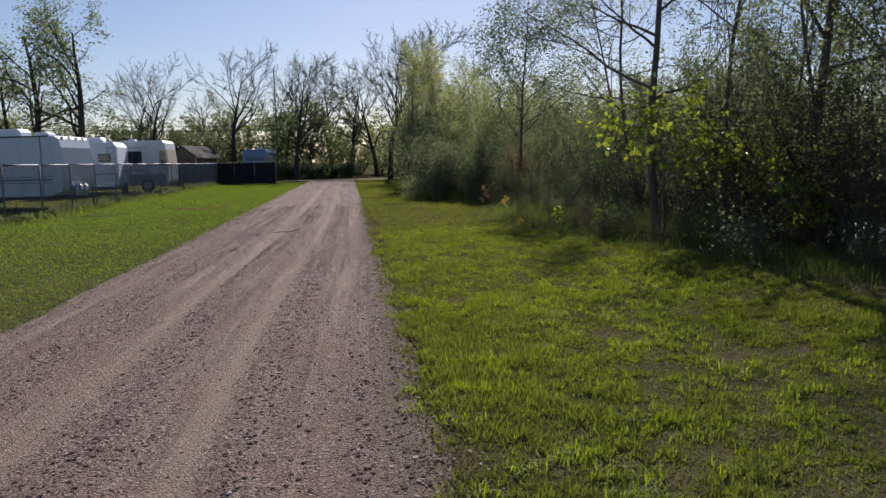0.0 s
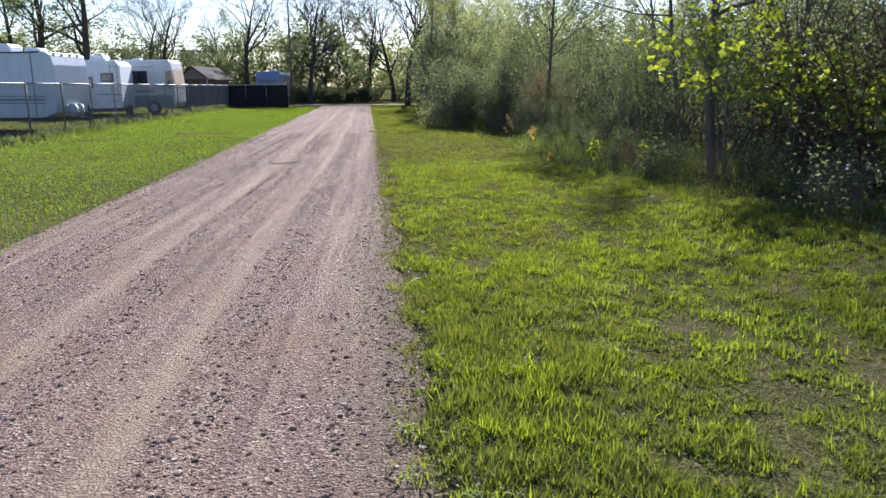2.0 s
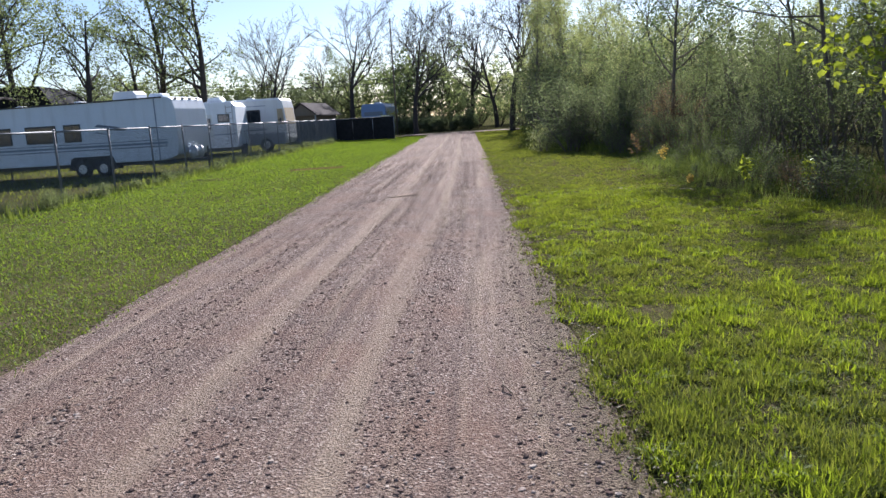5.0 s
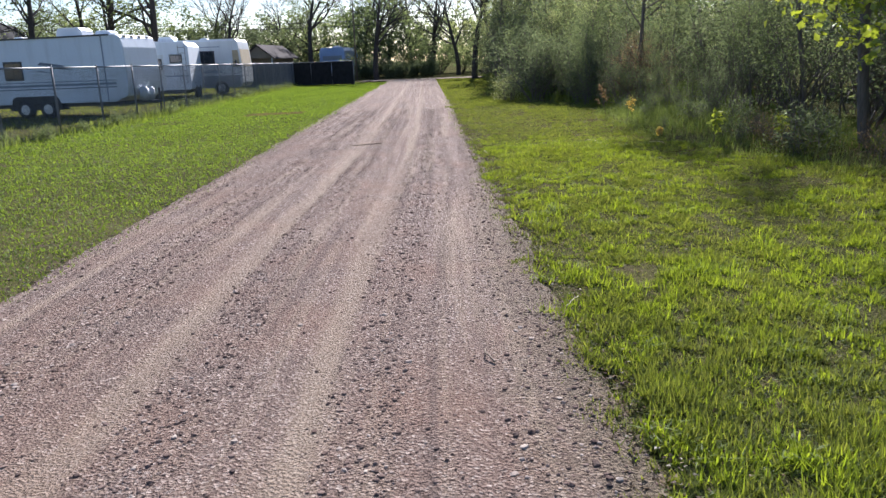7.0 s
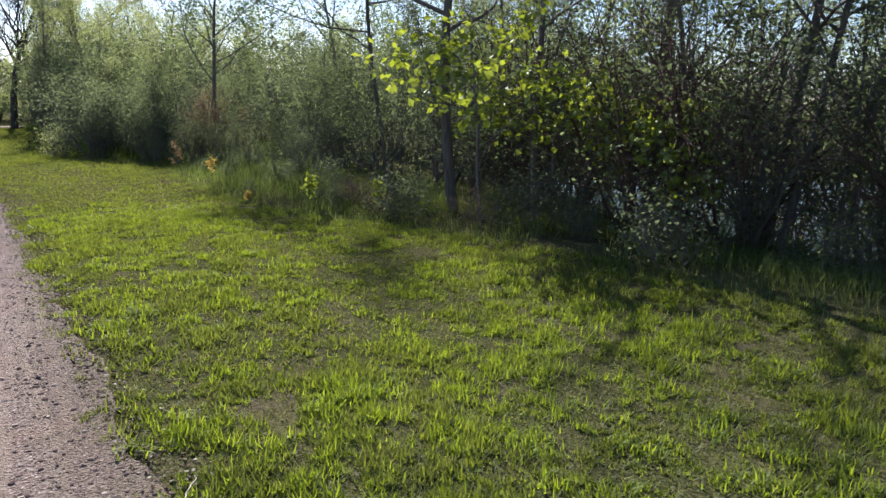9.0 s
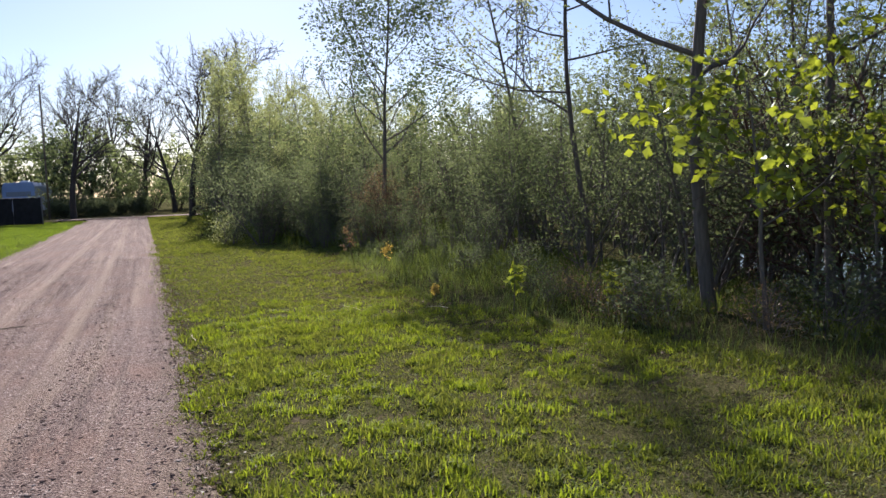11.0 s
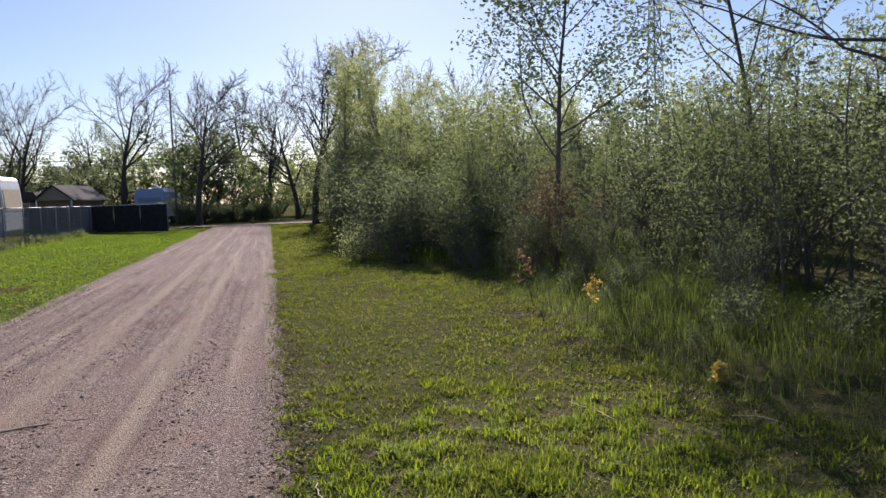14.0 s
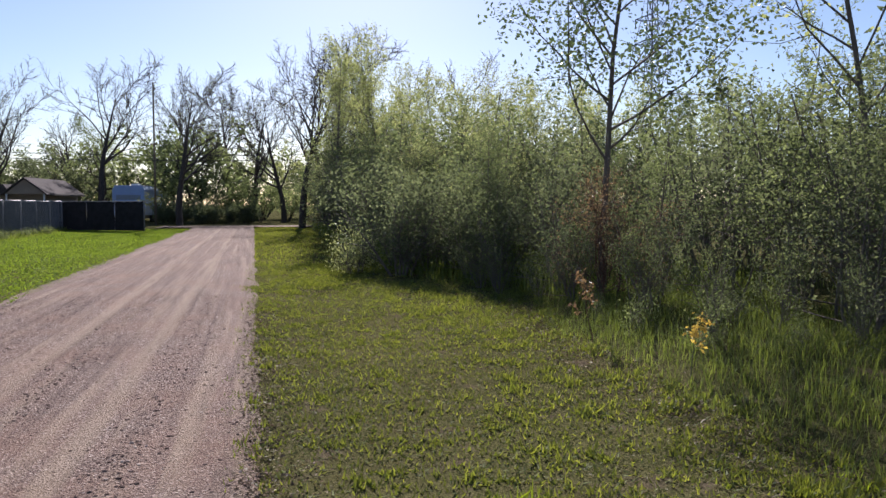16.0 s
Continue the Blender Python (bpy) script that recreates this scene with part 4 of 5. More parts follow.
    tagged(link_mesh("leaf_litter", v, f, M_LITTER), "brown dead leaves and scraps along the grass edge", "leaf litter", kind="stuff")
    x, y = r.uniform(-7.1, -5.3, 3500), 27.9 + r.normal(size=3500) * 0.28
    low("dry_lawn_grass", x, y, 0.03, 0.06, 0.02, M_DRY, "pale dry strip of cut grass", 0.03)
    # tall grass on the bank
    x, y = scatter(r, 75000, 2.8, 8.0, 4, 27, lambda x, y: (x > tall_edge(y) + 0.05) & (rise(x, y) > -0.5))
    k = r.random(len(x)) < 0.6 + 0.15 * (y > 15) + 1.1 * smooth_noise(x, y, 0.9, 2)
    x, y = x[k], y[k]
    h = 0.08 + 0.18 * np.clip((x - tall_edge(y)) / 0.8, 0, 1)
    at = np.stack([x, y, rise(x, y) - 0.01], 1)
    v, f = blades(at, h * r.uniform(0.5, 1.25, len(x)), r.uniform(0.004, 0.009, len(x)), r, 1.5)
    tagged(link_mesh("tall_grass", v, f, M_TALL), "uncut tall green grass on the bank", "tall grass", kind="stuff")
    x, y = scatter(r, 26000, 2.0, 10, 26, 70, lambda x, y: x > np.interp(y, [26, 30, 70], [4.4, 2.6, 2.0]))
    at = np.stack([x, y, rise(x, y) - 0.01], 1)
    v, f = blades(at, r.uniform(0.1, 0.5, len(x)), r.uniform(0.012, 0.03, len(x)), r, 0.5)
    tagged(link_mesh("tall_grass", v, f, M_TALL), "uncut green undergrowth beneath the trees", "tall grass", kind="stuff")
    # weeds under the fence
    x, y = scatter(r, 45000, -14, -9.8, 12, 64, lambda x, y: np.abs(x - fence_x(y) - 0.15) < 0.55)
    k = r.random(len(x)) < 0.5 + 0.8 * smooth_noise(x, y, 0.45, 6)
    x, y = x[k], y[k]
    at = np.stack([x, y, rise(x, y) - 0.01], 1)
    v, f = blades(at, r.uniform(0.1, 0.38, len(x)) * (1 - np.clip(np.abs(x - fence_x(y) - 0.1), 0, 0.7)), r.uniform(0.012, 0.03, len(x)), r, 0.5)
    tagged(link_mesh("fence_weeds", v, f, M_TALL), "tall green weeds growing along the fence", "weeds", kind="stuff")
    x, y = scatter(r, 60000, -48, -11, 18, 70, lambda x, y: x < fence_x(y) - 0.4)
    at = np.stack([x, y, rise(x, y) - 0.01], 1)
    v, f = blades(at, r.uniform(0.05, 0.16, len(x)), r.uniform(0.02, 0.04, len(x)), r, 0.5, True)
    tagged(link_mesh("yard_grass", v, f, M_GRASS), "green grass of the camper yard", "grass", kind="stuff")


def loose_stones():
    """Loose stones on the track and its edges: squashed, uneven lumps."""
    r = np.random.default_rng(13)
    def lay(n, far, power, small, large, skew, rings, label):
        y = 1.5 + far * r.random(n) ** power
        x = road_left(y) + r.random(n) * (road_right(y) - road_left(y)) + r.normal(size=n) * 0.16
        acr = x - (road_left(y) + road_right(y)) / 2
        line = acr - bend(y)
        # wheels sweep the stones into lanes
        lane = 0.55 + 0.4 * np.sin(line * 6.7 + 0.5 * np.sin(y * 0.13)) + 0.5 * smooth_noise(line * 9, y * 0.35, 1.0, 4)
        swept = 0.75 * (np.exp(-((line + 0.06) / 0.18) ** 2) + np.exp(-((line - 0.88) / 0.16) ** 2))
        keep = r.random(n) < np.clip(lane - swept, 0.08, 1)
        x, y, acr = x[keep], y[keep], acr[keep]
        n = len(x)
        size = small + large * r.random(n) ** skew
        sides = 4 if len(rings) == 1 else 6
        ang = np.arange(sides) * 2 * np.pi / sides
        base = np.concatenate([np.stack([np.cos(ang) * q, np.sin(ang) * q, np.full(sides, h)], 1) for q, h in rings] + [[[0, 0, rings[-1][1] + 0.22 if len(rings) > 1 else 0.55]]])
        v = base[None] * size[:, None, None] * r.uniform(0.72, 1.25, (n, len(base), 1)) * np.stack([r.uniform(0.7, 1.2, n), r.uniform(0.7, 1.2, n), r.uniform(0.6, 1.0, n)], 1)[:, None]
        a = r.uniform(0, 6.28, n)
        c, q = np.cos(a)[:, None], np.sin(a)[:, None]
        v = np.stack([v[..., 0] * c - v[..., 1] * q, v[..., 0] * q + v[..., 1] * c, v[..., 2]], -1)
        v += np.stack([x, y, crown_of_road(acr, y) - size * 0.05], 1)[:, None]
        f = []
        for k in range(sides):
            m = (k + 1) % sides
            for lev in range(len(rings) - 1):
                f += [[lev * sides + k, lev * sides + m, (lev + 1) * sides + m], [lev * sides + k, (lev + 1) * sides + m, (lev + 1) * sides + k]]
            f.append([(len(rings) - 1) * sides + k, (len(rings) - 1) * sides + m, len(base) - 1])
        f = (np.array(f)[None] + (np.arange(n) * len(base))[:, None, None]).reshape(-1, 3)
        tagged(link_mesh("loose_gravel", v.reshape(-1, 3), f, M_STONE), label, "gravel", kind="stuff")
    lay(120000, 26, 1.6, 0.003, 0.006, 3, ((1.0, 0.0),), "fine loose grit swept into lanes on the track")
    lay(52000, 26, 1.9, 0.0065, 0.011, 3.5, ((1.0, 0.0), (0.85, 0.45)), "loose dark and pale stones on the track")


# ---- fences ----
def fence_x(y):
    return -10.6 - 0.05 * (y - 21.7)


def chain_fence():
    """Chain-link fence: posts, top rail and woven wire."""
    fence = thing("chain_link_fence", Matrix(), "galvanised chain-link fence with weeds at its foot", "fence")
    ys = np.arange(-5.5, 62.5, 2.83)
    H = 1.72
    for y in ys:
        x = fence_x(y)
        bm = rod(bmesh.new(), (x, y, -0.1), (x, y, H + 0.02), 0.03, sides=8)
        bmesh.ops.create_uvsphere(bm, u_segments=8, v_segments=5, radius=0.036, matrix=Matrix.Translation((x, y, H + 0.03)))
        part("post", bm, M_GALV, fence, smooth=True)
    for a, b in zip(ys[:-1], ys[1:]):
        part("top_rail", rod(bmesh.new(), (fence_x(a), a, H), (fence_x(b), b, H), 0.022, sides=6), M_GALV, fence, smooth=True)
    lines = []
    length, pitch = ys[-1] - ys[0], 0.062
    for k in np.arange(-H, length, pitch):
        for s in (1, -1):
            t0, t1 = max(0.0, -k), min(H, length - k)
            if t1 - t0 < 0.05:
                continue
            y0, y1 = ys[0] + k + t0, ys[0] + k + t1
            z0, z1 = (t0, t1) if s > 0 else (H - t0, H - t1)
            lines.append(([(fence_x(y0) + 0.04, y0, z0), (fence_x(y1) + 0.04, y1, z1)], (0.0027, 0.0027), 3))
    v, f = tubes(lines)
    link_mesh("wire_mesh", v, f, M_WIRE, fence)


def screen_fence(name, a, b, height, material, label, bays):
    """Fence with a dark sheet laced to its posts and rails; the sheet sags between its ties."""
    a, b = np.array(a), np.array(b)
    ob = thing(name, Matrix(), label, "fence")
    for i in range(bays + 1):
        p = a + (b - a) * i / bays
        part("post", rod(bmesh.new(), (p[0], p[1], -0.1), (p[0], p[1], height + 0.06), 0.035), M_GALV, ob, smooth=True)
    part("top_rail", rod(bmesh.new(), (*a, height), (*b, height), 0.022, sides=6), M_GALV, ob, smooth=True)
    n = unit(np.array([-(b - a)[1], (b - a)[0]]))
    if n[1] > 0:
        n = -n
    for i in range(bays):
        p, q = a + (b - a) * i / bays, a + (b - a) * (i + 1) / bays
        us, zs = np.linspace(0.01, 0.99, 15), np.linspace(0.03, height - 0.02, 8)
        U, Z = np.meshgrid(us, zs, indexing="ij")
        sag = 0.05 + 0.03 * np.sin(U * 17 + i) * np.sin(Z * 4) + 0.0 * U
        P = p[None, None] + (q - p)[None, None] * U[..., None] + n * sag[..., None]
        Zt = Z + np.where(Z > height - 0.1, 0.02 * np.sin(U * 23 + i * 2), 0)
        front = np.concatenate([P, Zt[..., None]], -1).reshape(-1, 3)
        back = front - np.array([n[0], n[1], 0]) * 0.012
        ii, jj = np.meshgrid(np.arange(14), np.arange(7), indexing="ij")
        k = (ii * 8 + jj).ravel()
        f = np.stack([k, k + 8, k + 9, k + 1], 1)
        link_mesh("screen", np.concatenate([front, back]), np.concatenate([f, f[:, ::-1] + len(front)]), material, ob, True)
    return ob


# ---- campers ----
def wheel(parent, x, y, r=0.33):
    bm = rod(bmesh.new(), (x, y - 0.1, r), (x, y + 0.1, r), r, sides=28)
    bmesh.ops.bevel(bm, geom=[e for e in bm.edges if len(e.link_faces) == 2 and e.calc_face_angle(0) > 1], offset=0.03, segments=2, affect="EDGES")
    w = part("wheel", bm, M_BLACK, parent, "black tyre", True)
    bm = rod(bmesh.new(), (x, y - 0.115, r), (x, y - 0.05, r), r * 0.56, sides=24)
    bmesh.ops.bevel(bm, geom=[e for e in bm.edges if e.calc_face_angle(0) > 1], offset=0.015, segments=2, affect="EDGES")
    rod(bm, (x, y - 0.15, r), (x, y - 0.1, r), r * 0.16, sides=12)
    part("rim", bm, M_RIM, w, "white steel rim")


def camper_window(parent, x0, x1, z0, z1, y, mat=None):
    bm = box(bmesh.new(), (x0 - 0.05, y - 0.03, z0 - 0.05), (x1 + 0.05, y + 0.02, z1 + 0.05), 0.012)
    w = part("window", bm, M_DARKTRIM, parent, "dark-framed camper window")
    part("pane", box(bmesh.new(), (x0, y - 0.036, z0), (x1, y - 0.005, z1), 0.01), mat or M_GLASS, w)
    part("glazing_bar", box(bmesh.new(), ((x0 + x1) / 2 - 0.012, y - 0.042, z0), ((x0 + x1) / 2 + 0.012, y - 0.03, z1)), M_DARKTRIM, w)
    return w


def rooftop_unit(parent, name, x, y, z, lx, ly, lz, mat):
    o = [(-lx / 2, 0), (lx / 2, 0), (lx / 2 - 0.03, lz * 0.7), (lx / 2 - 0.16, lz), (-lx / 2 + 0.1, lz), (-lx / 2 + 0.02, lz * 0.55)]
    bm = prism(bmesh.new(), [(x + a, z + b) for a, b in o], y - ly / 2, y + ly / 2, 0.02)
    return part(name, bm, mat, parent)


def travel_trailer():
    """The long white trailer: origin at the ground under its left rear corner, x along its side, y away."""
    L, W, H = 8.75, 2.45, 2.86
    ob = thing("travel_trailer", pose(-20.65, 31.36, 0, 0, 0, -6.0), "long white travel trailer with grey-blue stripes and two axles", "travel trailer")
    out = [(0.0, 0.62), (0.04, 0.52), (L - 0.55, 0.52), (L - 0.08, 0.7), (L, 1.15), (L - 0.03, 2.4), (L - 0.12, H - 0.1), (L - 0.3, H), (0.15, H - 0.05), (0.02, H - 0.2)]
    part("body", prism(bmesh.new(), out, 0, W, 0.035), M_WHITE, ob, "white ribbed fibreglass body", False)
    part("roof_edge", prism(bmesh.new(), [(0.05, H - 0.09), (L - 0.5, H - 0.04), (L - 0.5, H + 0.01), (0.05, H - 0.04)], -0.03, 0.02), M_DARKTRIM, ob)
    for z, t, m in ((1.13, 0.08, M_STRIPE), (1.03, 0.035, M_MARK), (1.27, 0.03, M_STRIPE)):
        part("stripe", box(bmesh.new(), (0.12, -0.006, z), (L - 0.45, 0.01, z + t)), m, ob)
    for x0, x1 in ((1.05, 1.72), (2.44, 3.66), (4.1, 4.72)):
        camper_window(ob, x0, x1, 1.43, 2.0, 0.0)
    bm = bmesh.new()
    for k, (x0, x1, z, t) in enumerate(((5.35, 6.5, 1.9, 0.09), (5.5, 6.75, 1.8, 0.05), (5.3, 6.0, 1.68, 0.03))):
        prism(bm, [(x0, z), (x1, z - 0.12), (x1 - 0.2, z - 0.12 + t), (x0 + 0.15, z + t)], -0.008, 0.006)
    part("swoosh_mark", bm, M_MARK, ob, "faded dark swoosh graphic")
    part("name_mark", box(box(bmesh.new(), (0.2, -0.007, 1.58), (0.65, 0.006, 1.64)), (0.2, -0.007, 1.68), (0.4, 0.006, 1.80)), M_MARK, ob)
    bm = prism(bmesh.new(), [(4.05, 0.3), (6.15, 0.3), (6.0, 0.72), (5.85, 0.8), (4.35, 0.8), (4.2, 0.72)], -0.012, 0.35)
    part("wheel_arch", bm, M_BLACK, ob)
    for x in (4.66, 5.56):
        wheel(ob, x, 0.06)
    part("chassis", box(box(bmesh.new(), (0.1, 0.3, 0.38), (L - 0.4, 0.42, 0.53)), (0.1, W - 0.42, 0.38), (L - 0.4, W - 0.3, 0.53)), M_DARKTRIM, ob)
    part("hitch", rod(rod(bmesh.new(), (L - 0.5, 0.4, 0.46), (L + 0.55, W / 2, 0.46), 0.05), (L - 0.5, W - 0.4, 0.46), (L + 0.55, W / 2, 0.46), 0.05), M_DARKTRIM, ob)
    part("jack", rod(bmesh.new(), (L + 0.5, W / 2, 0.0), (L + 0.5, W / 2, 0.95), 0.04), M_DARKTRIM, ob)
    for y in (0.75, 1.2):
        bm = rod(bmesh.new(), (L + 0.15, y, 0.5), (L + 0.15, y, 1.0), 0.17, sides=16)
        bmesh.ops.bevel(bm, geom=[e for e in bm.edges if e.calc_face_angle(0) > 1], offset=0.06, segments=3, affect="EDGES")
        part("gas_bottle", bm, M_WHITE, ob, "white gas bottle on the hitch", True)
    for x in (0.5, 1.3):
        part("stabiliser_leg", rod(rod(bmesh.new(), (x, 0.25, 0.0), (x, 0.25, 0.5), 0.03), (x - 0.1, 0.25, 0.02), (x + 0.1, 0.25, 0.02), 0.03), M_DARKTRIM, ob)
    rooftop_unit(ob, "air_conditioner", 6.25, 1.2, H - 0.03, 1.05, 0.75, 0.36, M_CREAM)
    rooftop_unit(ob, "vent_cover", 7.55, 1.1, H - 0.02, 0.65, 0.55, 0.2, M_WHITE)
    rooftop_unit(ob, "vent_cover", 4.1, 1.2, H - 0.04, 0.42, 0.42, 0.13, M_CREAM)
    rooftop_unit(ob, "vent_cover", 1.5, 1.2, H - 0.05, 0.42, 0.42, 0.1, M_CREAM)
    part("front_name_mark", box(box(bmesh.new(), (L - 0.14, 0.5, 2.0), (L - 0.05, 0.95, 2.1)), (L - 0.14, 0.5, 2.14), (L - 0.06, 0.7, 2.22)), M_MARK, ob)
    for k in range(4):
        part("marker_light", box(bmesh.new(), (L - 0.2, 0.3 + 0.55 * k, H - 0.1), (L - 0.1, 0.42 + 0.55 * k, H - 0.04), 0.01), M_TAN, ob)
    part("corner_trim", prism(bmesh.new(), [(L - 0.85, 0.55), (L - 0.8, 0.55), (L - 0.8, H - 0.05), (L - 0.85, H - 0.05)], -0.007, 0.004), M_STRIPE, ob)


def small_camper():
    ob = thing("camper", pose(-16.9, 44.0, 0, 0, 0, 8), "white camper seen from its end, with an awning lamp", "camper")
    H, W, L = 3.0, 2.5, 3.4
    out = [(0, 0.6), (0.06, 0.5), (W - 0.06, 0.5), (W, 0.6), (W, H - 0.25), (W - 0.2, H), (0.2, H), (0, H - 0.25)]
    part("body", prism(bmesh.new(), out, 0, L, 0.03), M_WHITE, ob)
    camper_window(ob, 1.55, 2.1, 1.95, 2.3, 0.0)
    part("door", box(bmesh.new(), (0.55, -0.02, 0.6), (1.2, 0.02, 2.35), 0.01), M_CREAM, ob)
    camper_window(ob, 0.72, 1.05, 1.6, 2.1, -0.02)
    part("stripe", box(bmesh.new(), (0.05, -0.006, 1.2), (0.5, 0.01, 1.26)), M_STRIPE, ob)
    part("stripe", box(bmesh.new(), (1.25, -0.006, 1.2), (W - 0.05, 0.01, 1.26)), M_STRIPE, ob)
    bm = bmesh.new()
    for x in (2.0, 2.35):
        rod(bm, (x, -0.08, 0.8), (x, -0.08, H - 0.2), 0.014, sides=6)
    for z in np.arange(0.9, H - 0.2, 0.3):
        rod(bm, (2.0, -0.08, z), (2.35, -0.08, z), 0.012, sides=6)
    part("ladder", bm, M_GALV, ob)
    for y in (1.5, 2.3):
        bm = rod(bmesh.new(), (W - 0.12, y, 0.33), (W + 0.03, y, 0.33), 0.33, sides=20)
        part("wheel", bm, M_BLACK, ob)
        bm = rod(bmesh.new(), (-0.03, y, 0.33), (0.12, y, 0.33), 0.33, sides=20)
        part("wheel", bm, M_BLACK, ob)
    part("chassis", box(bmesh.new(), (0.3, 0.1, 0.3), (W - 0.3, L - 0.1, 0.52)), M_DARKTRIM, ob)
    rooftop_unit(ob, "air_conditioner", 1.25, 1.6, H, 0.7, 0.9, 0.26, M_WHITE)


def motorhome():
    """Box-shaped motorhome; its windscreen end points along +x."""
    ob = thing("motorhome", pose(-20.4, 48.6, 0, 0, 0, 0.5), "cream box-shaped motorhome with a tan-curtained windscreen", "motorhome")
    L, W, H = 7.6, 2.45, 3.18
    out = [(0, 0.6), (0.05, 0.45), (L - 0.15, 0.45), (L, 0.7), (L, 1.5), (L - 0.1, H - 0.5), (L - 0.16, H - 0.14), (L - 0.3, H), (0.2, H), (0, H - 0.2)]
    part("body", prism(bmesh.new(), out, 0, W, 0.04), M_CREAM, ob)
    camper_window(ob, L - 2.75, L - 1.6, 1.85, 2.5, 0.0)
    camper_window(ob, 1.2, 2.4, 1.8, 2.45, 0.0)
    part("side_windscreen", prism(bmesh.new(), [(L - 0.5, 1.6), (L - 0.1, 1.6), (L - 0.16, 2.55), (L - 0.5, 2.55)], -0.02, 0.03), M_TAN, ob, "tan curtained side glass")
    part("skirt", box(bmesh.new(), (0.05, -0.012, 0.42), (L - 0.14, 0.02, 1.12), 0.01), M_SKIRT, ob, "grey painted lower panel")
    part("windscreen", prism(bmesh.new(), [(L - 0.06, 1.6), (L + 0.01, 1.6), (L - 0.08, 2.6), (L - 0.15, 2.6)], 0.15, W - 0.15), M_TAN, ob, "tan curtained windscreen")
    for z, t in ((1.3, 0.08), (1.42, 0.03), (2.75, 0.04)):
        part("stripe", box(bmesh.new(), (0.1, -0.006, z), (L - 1.2, 0.008, z + t)), M_STRIPE, ob)
    for x in (1.9, L - 1.3):
        wheel(ob, x, 0.08, 0.42)
    part("roof_edge", box(bmesh.new(), (0.2, -0.05, H - 0.1), (L - 0.35, 0.03, H + 0.015), 0.01), M_WHITE, ob)
    rooftop_unit(ob, "air_conditioner", 3.0, 1.2, H, 1.0, 0.7, 0.3, M_WHITE)
    rooftop_unit(ob, "vent_cover", 5.2, 1.2, H, 0.5, 0.5, 0.14, M_WHITE)
    part("mirror", box(rod(bmesh.new(), (L - 0.5, 0, 1.9), (L - 0.2, -0.35, 1.9), 0.015), (L - 0.24, -0.5, 1.65), (L - 0.18, -0.3, 2.0), 0.015), M_DARKTRIM, ob)


def parked_truck():
    """White cab-over front beyond the dark fence."""
    ob = thing("parked_trailer", pose(-12.6, 82, 0, 0, 0, -5) @ Matrix.Scale(0.9, 4), "blue trailer front with a darker band beyond the fence", "trailer")
    out = [(-1.45, 0.7), (1.45, 0.7), (1.45, 3.1), (1.25, 3.5), (-1.25, 3.5), (-1.45, 3.1)]
    part("body", prism(bmesh.new(), out, 0, 7, 0.05), M_BLUE, ob)
    part("band", box(bmesh.new(), (-1.1, -0.02, 2.15), (1.1, 0.02, 2.6), 0.02), M_STRIPE, ob, "blue-grey band across the front")
    part("lower_band", prism(bmesh.new(), [(-1.0, 1.75), (1.2, 1.5), (1.2, 1.6), (-1.0, 1.85)], -0.02, 0.02), M_MARK, ob)
    part("chassis", box(bmesh.new(), (-1.1, 0.1, 0.35), (1.1, 6.8, 0.72)), M_DARKTRIM, ob)
    for y in (3.4, 4.3):
        for x in (-1.3, 1.1):
            part("wheel", rod(bmesh.new(), (x, y, 0.38), (x + 0.2, y, 0.38), 0.38, sides=20), M_BLACK, ob)
    rooftop_unit(ob, "vent_cover", 0.2, 2.0, 3.5, 0.8, 0.8, 0.2, M_WHITE)


def far_house():
    ob = thing("house", pose(-21.4, 76, 0, 0, 0, -4), "low brown-roofed house with beige walls behind the fence", "house")
    bm = box(bmesh.new(), (-7, 0, -0.1), (4.2, 7, 2.35))
    part("wall", bm, M_SIDING, ob)
    bm = bmesh.new()
    prism(bm, [(-7.4, 2.3), (2.0, 2.3), (1.4, 3.05), (-6.6, 3.05)], -0.5, 7.4)
    part("roof", bm, M_ROOF, ob, "brown shingled hip roof")
    g = part("gable", prism(bmesh.new(), [(1.7, 2.3), (4.5, 2.3), (3.1, 3.4)], -1.0, 7.2), M_SIDING, ob, "beige gable end")
    bm = prism(bmesh.new(), [(1.5, 2.2), (3.1, 3.42), (4.7, 2.2), (4.7, 2.32), (3.1, 3.55), (1.5, 2.32)], -1.2, 7.3)
    part("gable_roof", bm, M_ROOF, ob)
    for x in (-5.8, -3.9, -2.0, -0.2):
        w = part("window", box(bmesh.new(), (x - 0.06, -0.05, 0.94), (x + 1.16, 0.03, 2.16), 0.01), M_WHITE, ob)
        part("pane", box(bmesh.new(), (x, -0.07, 1.0), (x + 1.1, -0.03, 2.1)), M_GLASS, w)
    part("porch_post", rod(bmesh.new(), (1.8, -0.9, -0.1), (1.8, -0.9, 2.4), 0.07), M_WHITE, ob)
    part("porch_post", rod(bmesh.new(), (4.4, -0.9, -0.1), (4.4, -0.9, 2.4), 0.07), M_WHITE, ob)


def barn():
    """Dark gabled roof beyond the long trailer."""
    ob = thing("barn", pose(-38, 56, 0, 0, 0, 14), "dark-roofed barn half hidden by trees", "barn")
    part("wall", box(bmesh.new(), (-6, 0, -0.1), (6, 8, 2.8)), M_SCREEN_GREY, ob)
    part("roof", prism(bmesh.new(), [(-6.5, 2.7), (6.5, 2.7), (5.0, 5.4), (-5.0, 5.4)], -0.5, 8.5), M_SCREEN, ob, "dark roof")
    part("door", box(bmesh.new(), (-1.5, -0.06, -0.1), (1.5, 0.03, 2.4)), M_DARKTRIM, ob)


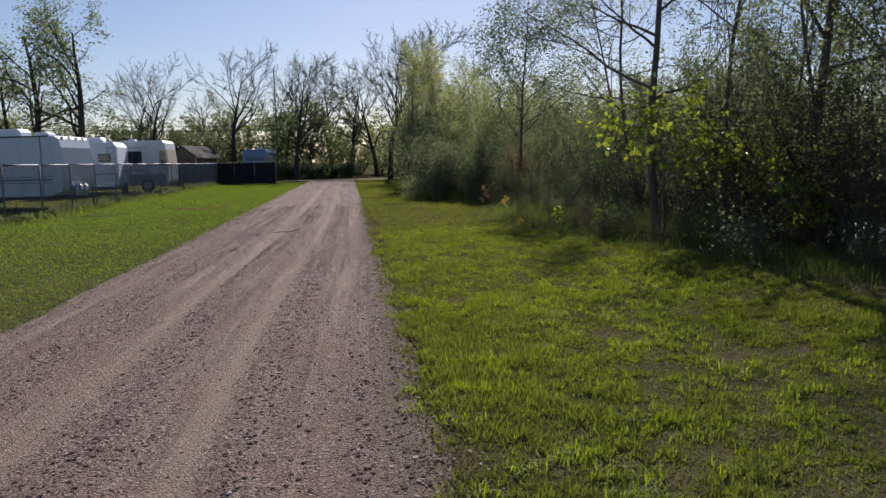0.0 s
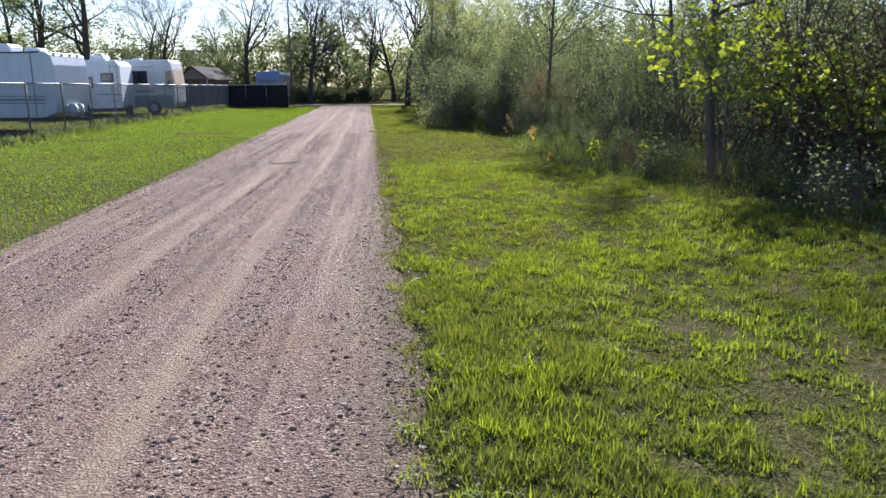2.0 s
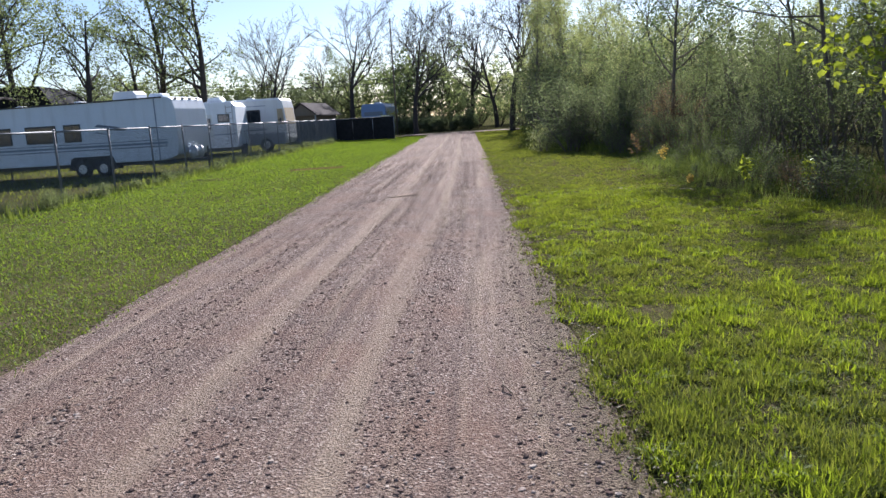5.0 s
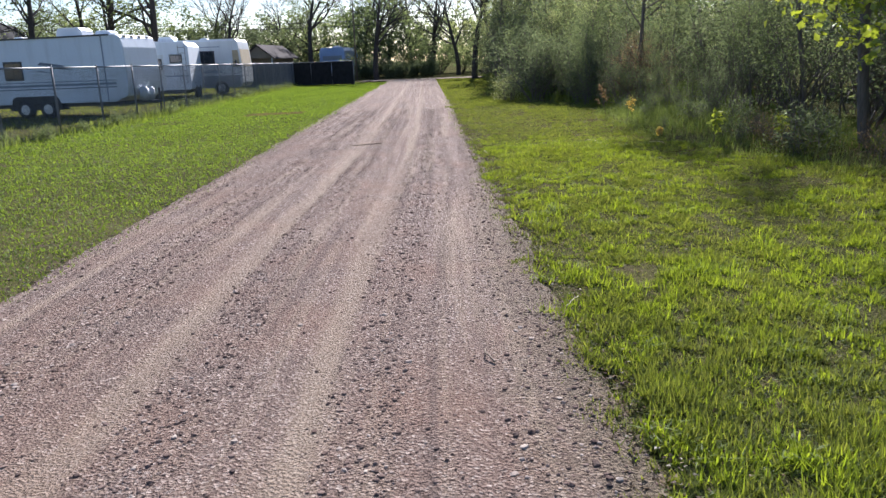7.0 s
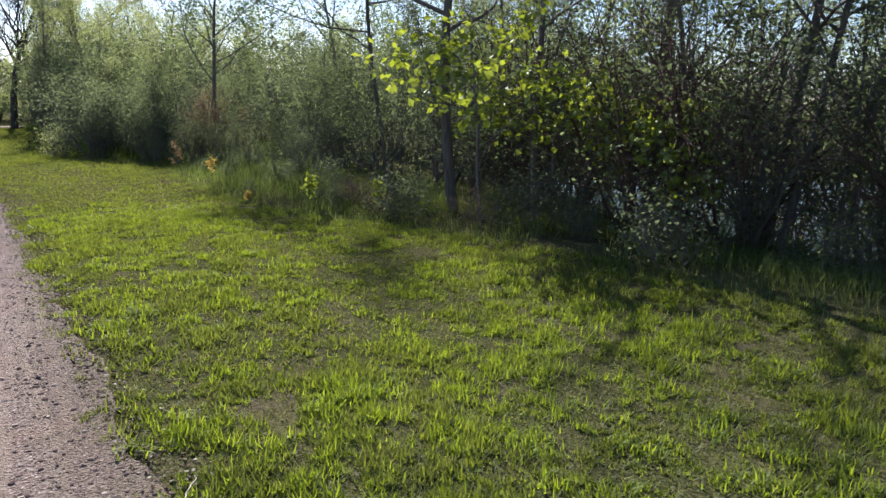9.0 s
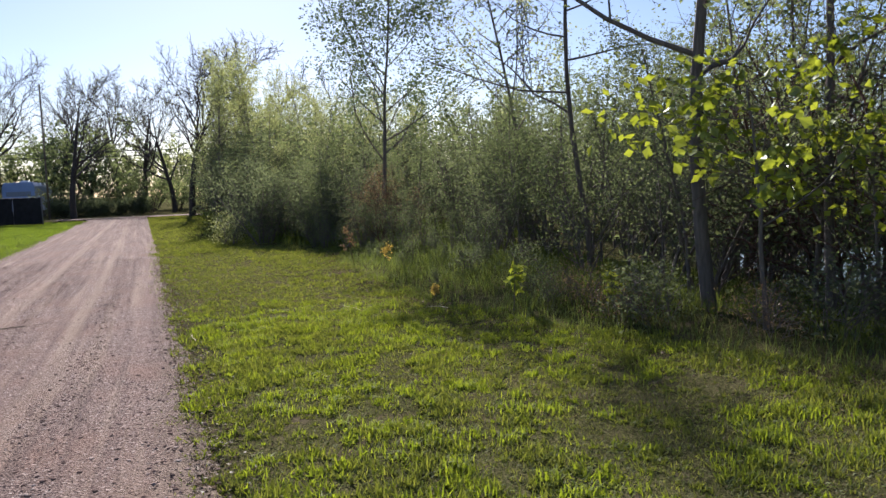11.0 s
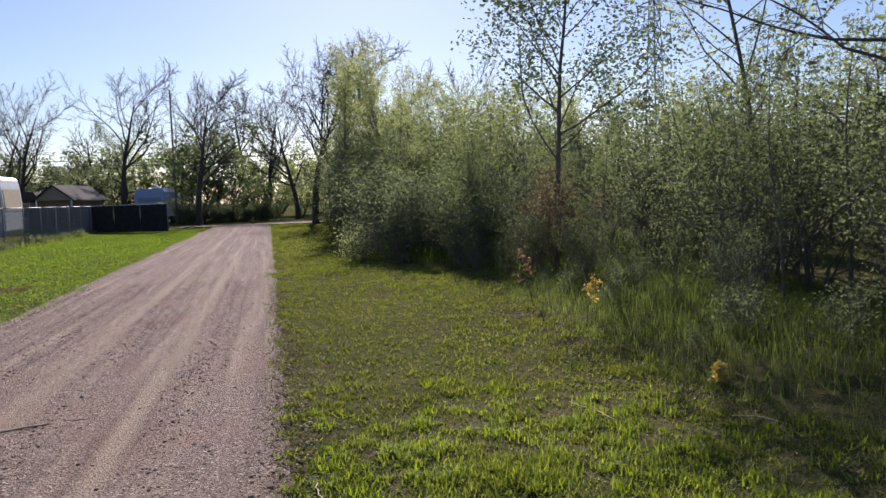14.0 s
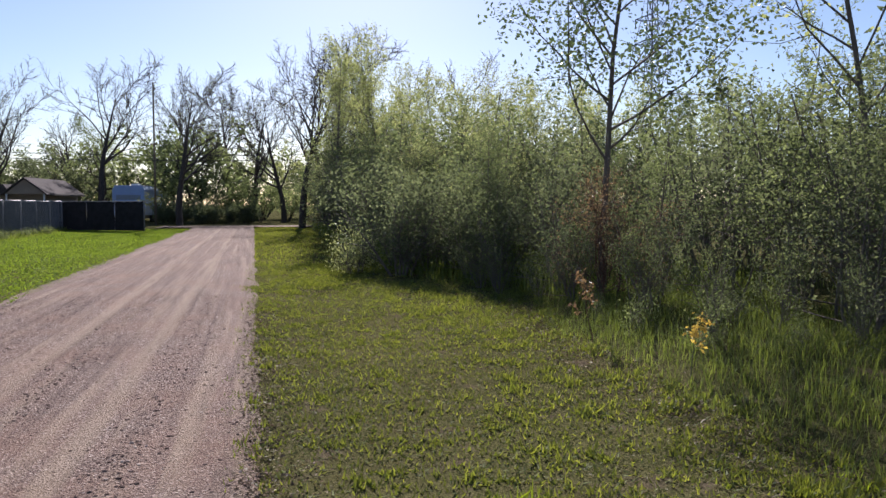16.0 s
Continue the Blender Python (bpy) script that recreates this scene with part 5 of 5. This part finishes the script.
def dark_hedge():
    """Low dark bushes across the end of the track."""
    r = np.random.default_rng(31)
    kinds = [plant("thicket", 250 + i, 1.7, 0.025, M_BARK_DARK, M_LEAF_DARK, 0.13, "hedge_bush", "low dark bush across the end of the track", "bush", stems=9, bare_to=0.02, dense=1.3, group="dark bushes at the track's end") for i in range(2)]
    spread_of(kinds, [(x + r.uniform(-0.2, 0.2), 77 + r.uniform(-0.8, 0.8), int(r.integers(0, 2)), r.uniform(0.85, 1.1)) for x in np.arange(-9.3, -1.8, 0.85)], r)


def utility_line():
    pole = thing("utility_pole", pose(-9.2, 74, 0), "thin tall wooden utility pole beyond the fence", "utility pole")
    part("pole", rod(bmesh.new(), (0, 0, -0.3), (0, 0, 10.6), 0.085, 0.06, 10), M_WOODPOLE, pole, smooth=True)
    part("bracket", box(bmesh.new(), (-0.25, -0.04, 6.0), (0.25, 0.04, 6.08), 0.01), M_WOODPOLE, pole)
    for i, (z, dz) in enumerate(((5.6, 0.1), (6.1, 0.0))):
        lines = [([(x, 74 + 0.02 * x, z + dz - 0.9 + 0.9 * ((x + 12) / 30) ** 2) for x in np.linspace(-42, 18, 30)], np.full(30, 0.022), 4)]
        v, f = tubes(lines)
        tagged(link_mesh("overhead_cable", v, f, M_DARKTRIM), "black overhead cable sagging between poles", "cable", "overhead cables")


def pylon():
    """Lattice transmission tower: tapering legs, cross bracing, three crossarms."""
    ob = thing("transmission_tower", pose(64, 138, 0, 0, 0, 20), "tall grey lattice steel transmission tower", "transmission tower")
    H = 44.0
    half = lambda z: 1.3 * (1 - z / H) ** 1.5 + 0.5
    levels = [0, 6, 11, 15.5, 19.5, 23, 26.2, 29.2, 32, 34.8, 37.6, 40.4, H]
    corners = ((-1, -1), (1, -1), (1, 1), (-1, 1))
    for cx, cy in corners:
        v, f = tubes([([(cx * half(z), cy * half(z), z) for z in levels], np.full(len(levels), 0.1), 4)])
        link_mesh("leg", v, f, M_STEEL, ob)
    lines = []
    for a, b in zip(levels[:-1], levels[1:]):
        for k in range(4):
            c, d = corners[k], corners[(k + 1) % 4]
            for p, q in ((c, d), (d, c)):
                lines.append(([(p[0] * half(a), p[1] * half(a), a), (q[0] * half(b), q[1] * half(b), b)], (0.06, 0.06), 3))
            lines.append(([(c[0] * half(b), c[1] * half(b), b), (d[0] * half(b), d[1] * half(b), b)], (0.06, 0.06), 3))
    v, f = tubes(lines)
    link_mesh("bracing", v, f, M_STEEL, ob)
    for z in (24.6, 29.2, 33.4, 37.5):
        for s in (-1, 1):
            tip = (s * 4.1, 0, z)
            ls = [([(s * half(z), y * half(z), z + dz), tip], (0.09, 0.06), 4) for y in (-1, 1) for dz in (0, 1.3)]
            v, f = tubes(ls)
            link_mesh("crossarm", v, f, M_STEEL, ob)
            part("insulator", rod(bmesh.new(), tip, (tip[0], 0, z - 1.6), 0.1, sides=6), M_DARKTRIM, ob)


def sticks():
    r = np.random.default_rng(3)
    for name, x, y, ang, ln, rad, mat, lab in (
            ("stick", -0.21, 6.75, 100, 0.16, 0.006, M_STICK, "short dead stick lying on the gravel"),
            ("stick", -1.9, 17.4, 20, 0.9, 0.008, M_STICK, "thin dead stick lying on the gravel"),
            ("straw_stalk", 2.13, 16.6, 105, 0.55, 0.004, M_STRAW, "bleached straw stalk lying on the lawn"),
            ("straw_stalk", 3.1, 16.1, 140, 0.3, 0.004, M_STRAW, "bleached straw stalk lying on the lawn"),
            ("straw_stalk", 0.15, 15.6, 95, 0.35, 0.004, M_STRAW, "bleached straw stalk beside the track"),
            ("straw_stalk", 0.36, 7.6, 60, 0.2, 0.004, M_STRAW, "bleached straw stalk beside the track")):
        a = radians(ang)
        pts = [(x + math.cos(a) * ln * (t - 0.5) + r.normal() * 0.008, y + math.sin(a) * ln * (t - 0.5) + r.normal() * 0.008, 0.03 + 0.012 * math.sin(t * 3.1)) for t in np.linspace(0, 1, 7)]
        v, f = tubes([(pts, np.linspace(rad, rad * 0.5, 7), 6)])
        tagged(link_mesh(name, v, f, mat, smooth=True), lab, "stick" if name == "stick" else "straw")


chain_fence()
screen_fence("screened_fence", (-12.9, 62.9), (-7.7, 60.3), 1.72, M_SCREEN, "chain-link fence hung with a black privacy screen", 3)
screen_fence("slatted_fence", (-17.5, 66.5), (-12.9, 62.9), 1.72, M_SCREEN_GREY, "chain-link fence with grey privacy slats", 3)
dark_hedge()
travel_trailer()
small_camper()
motorhome()
parked_truck()
far_house()
barn()
utility_line()
pylon()
right_woods()
lone_plants()
distant_trees()
bank_weeds()
sticks()
loose_stones()
grasses()
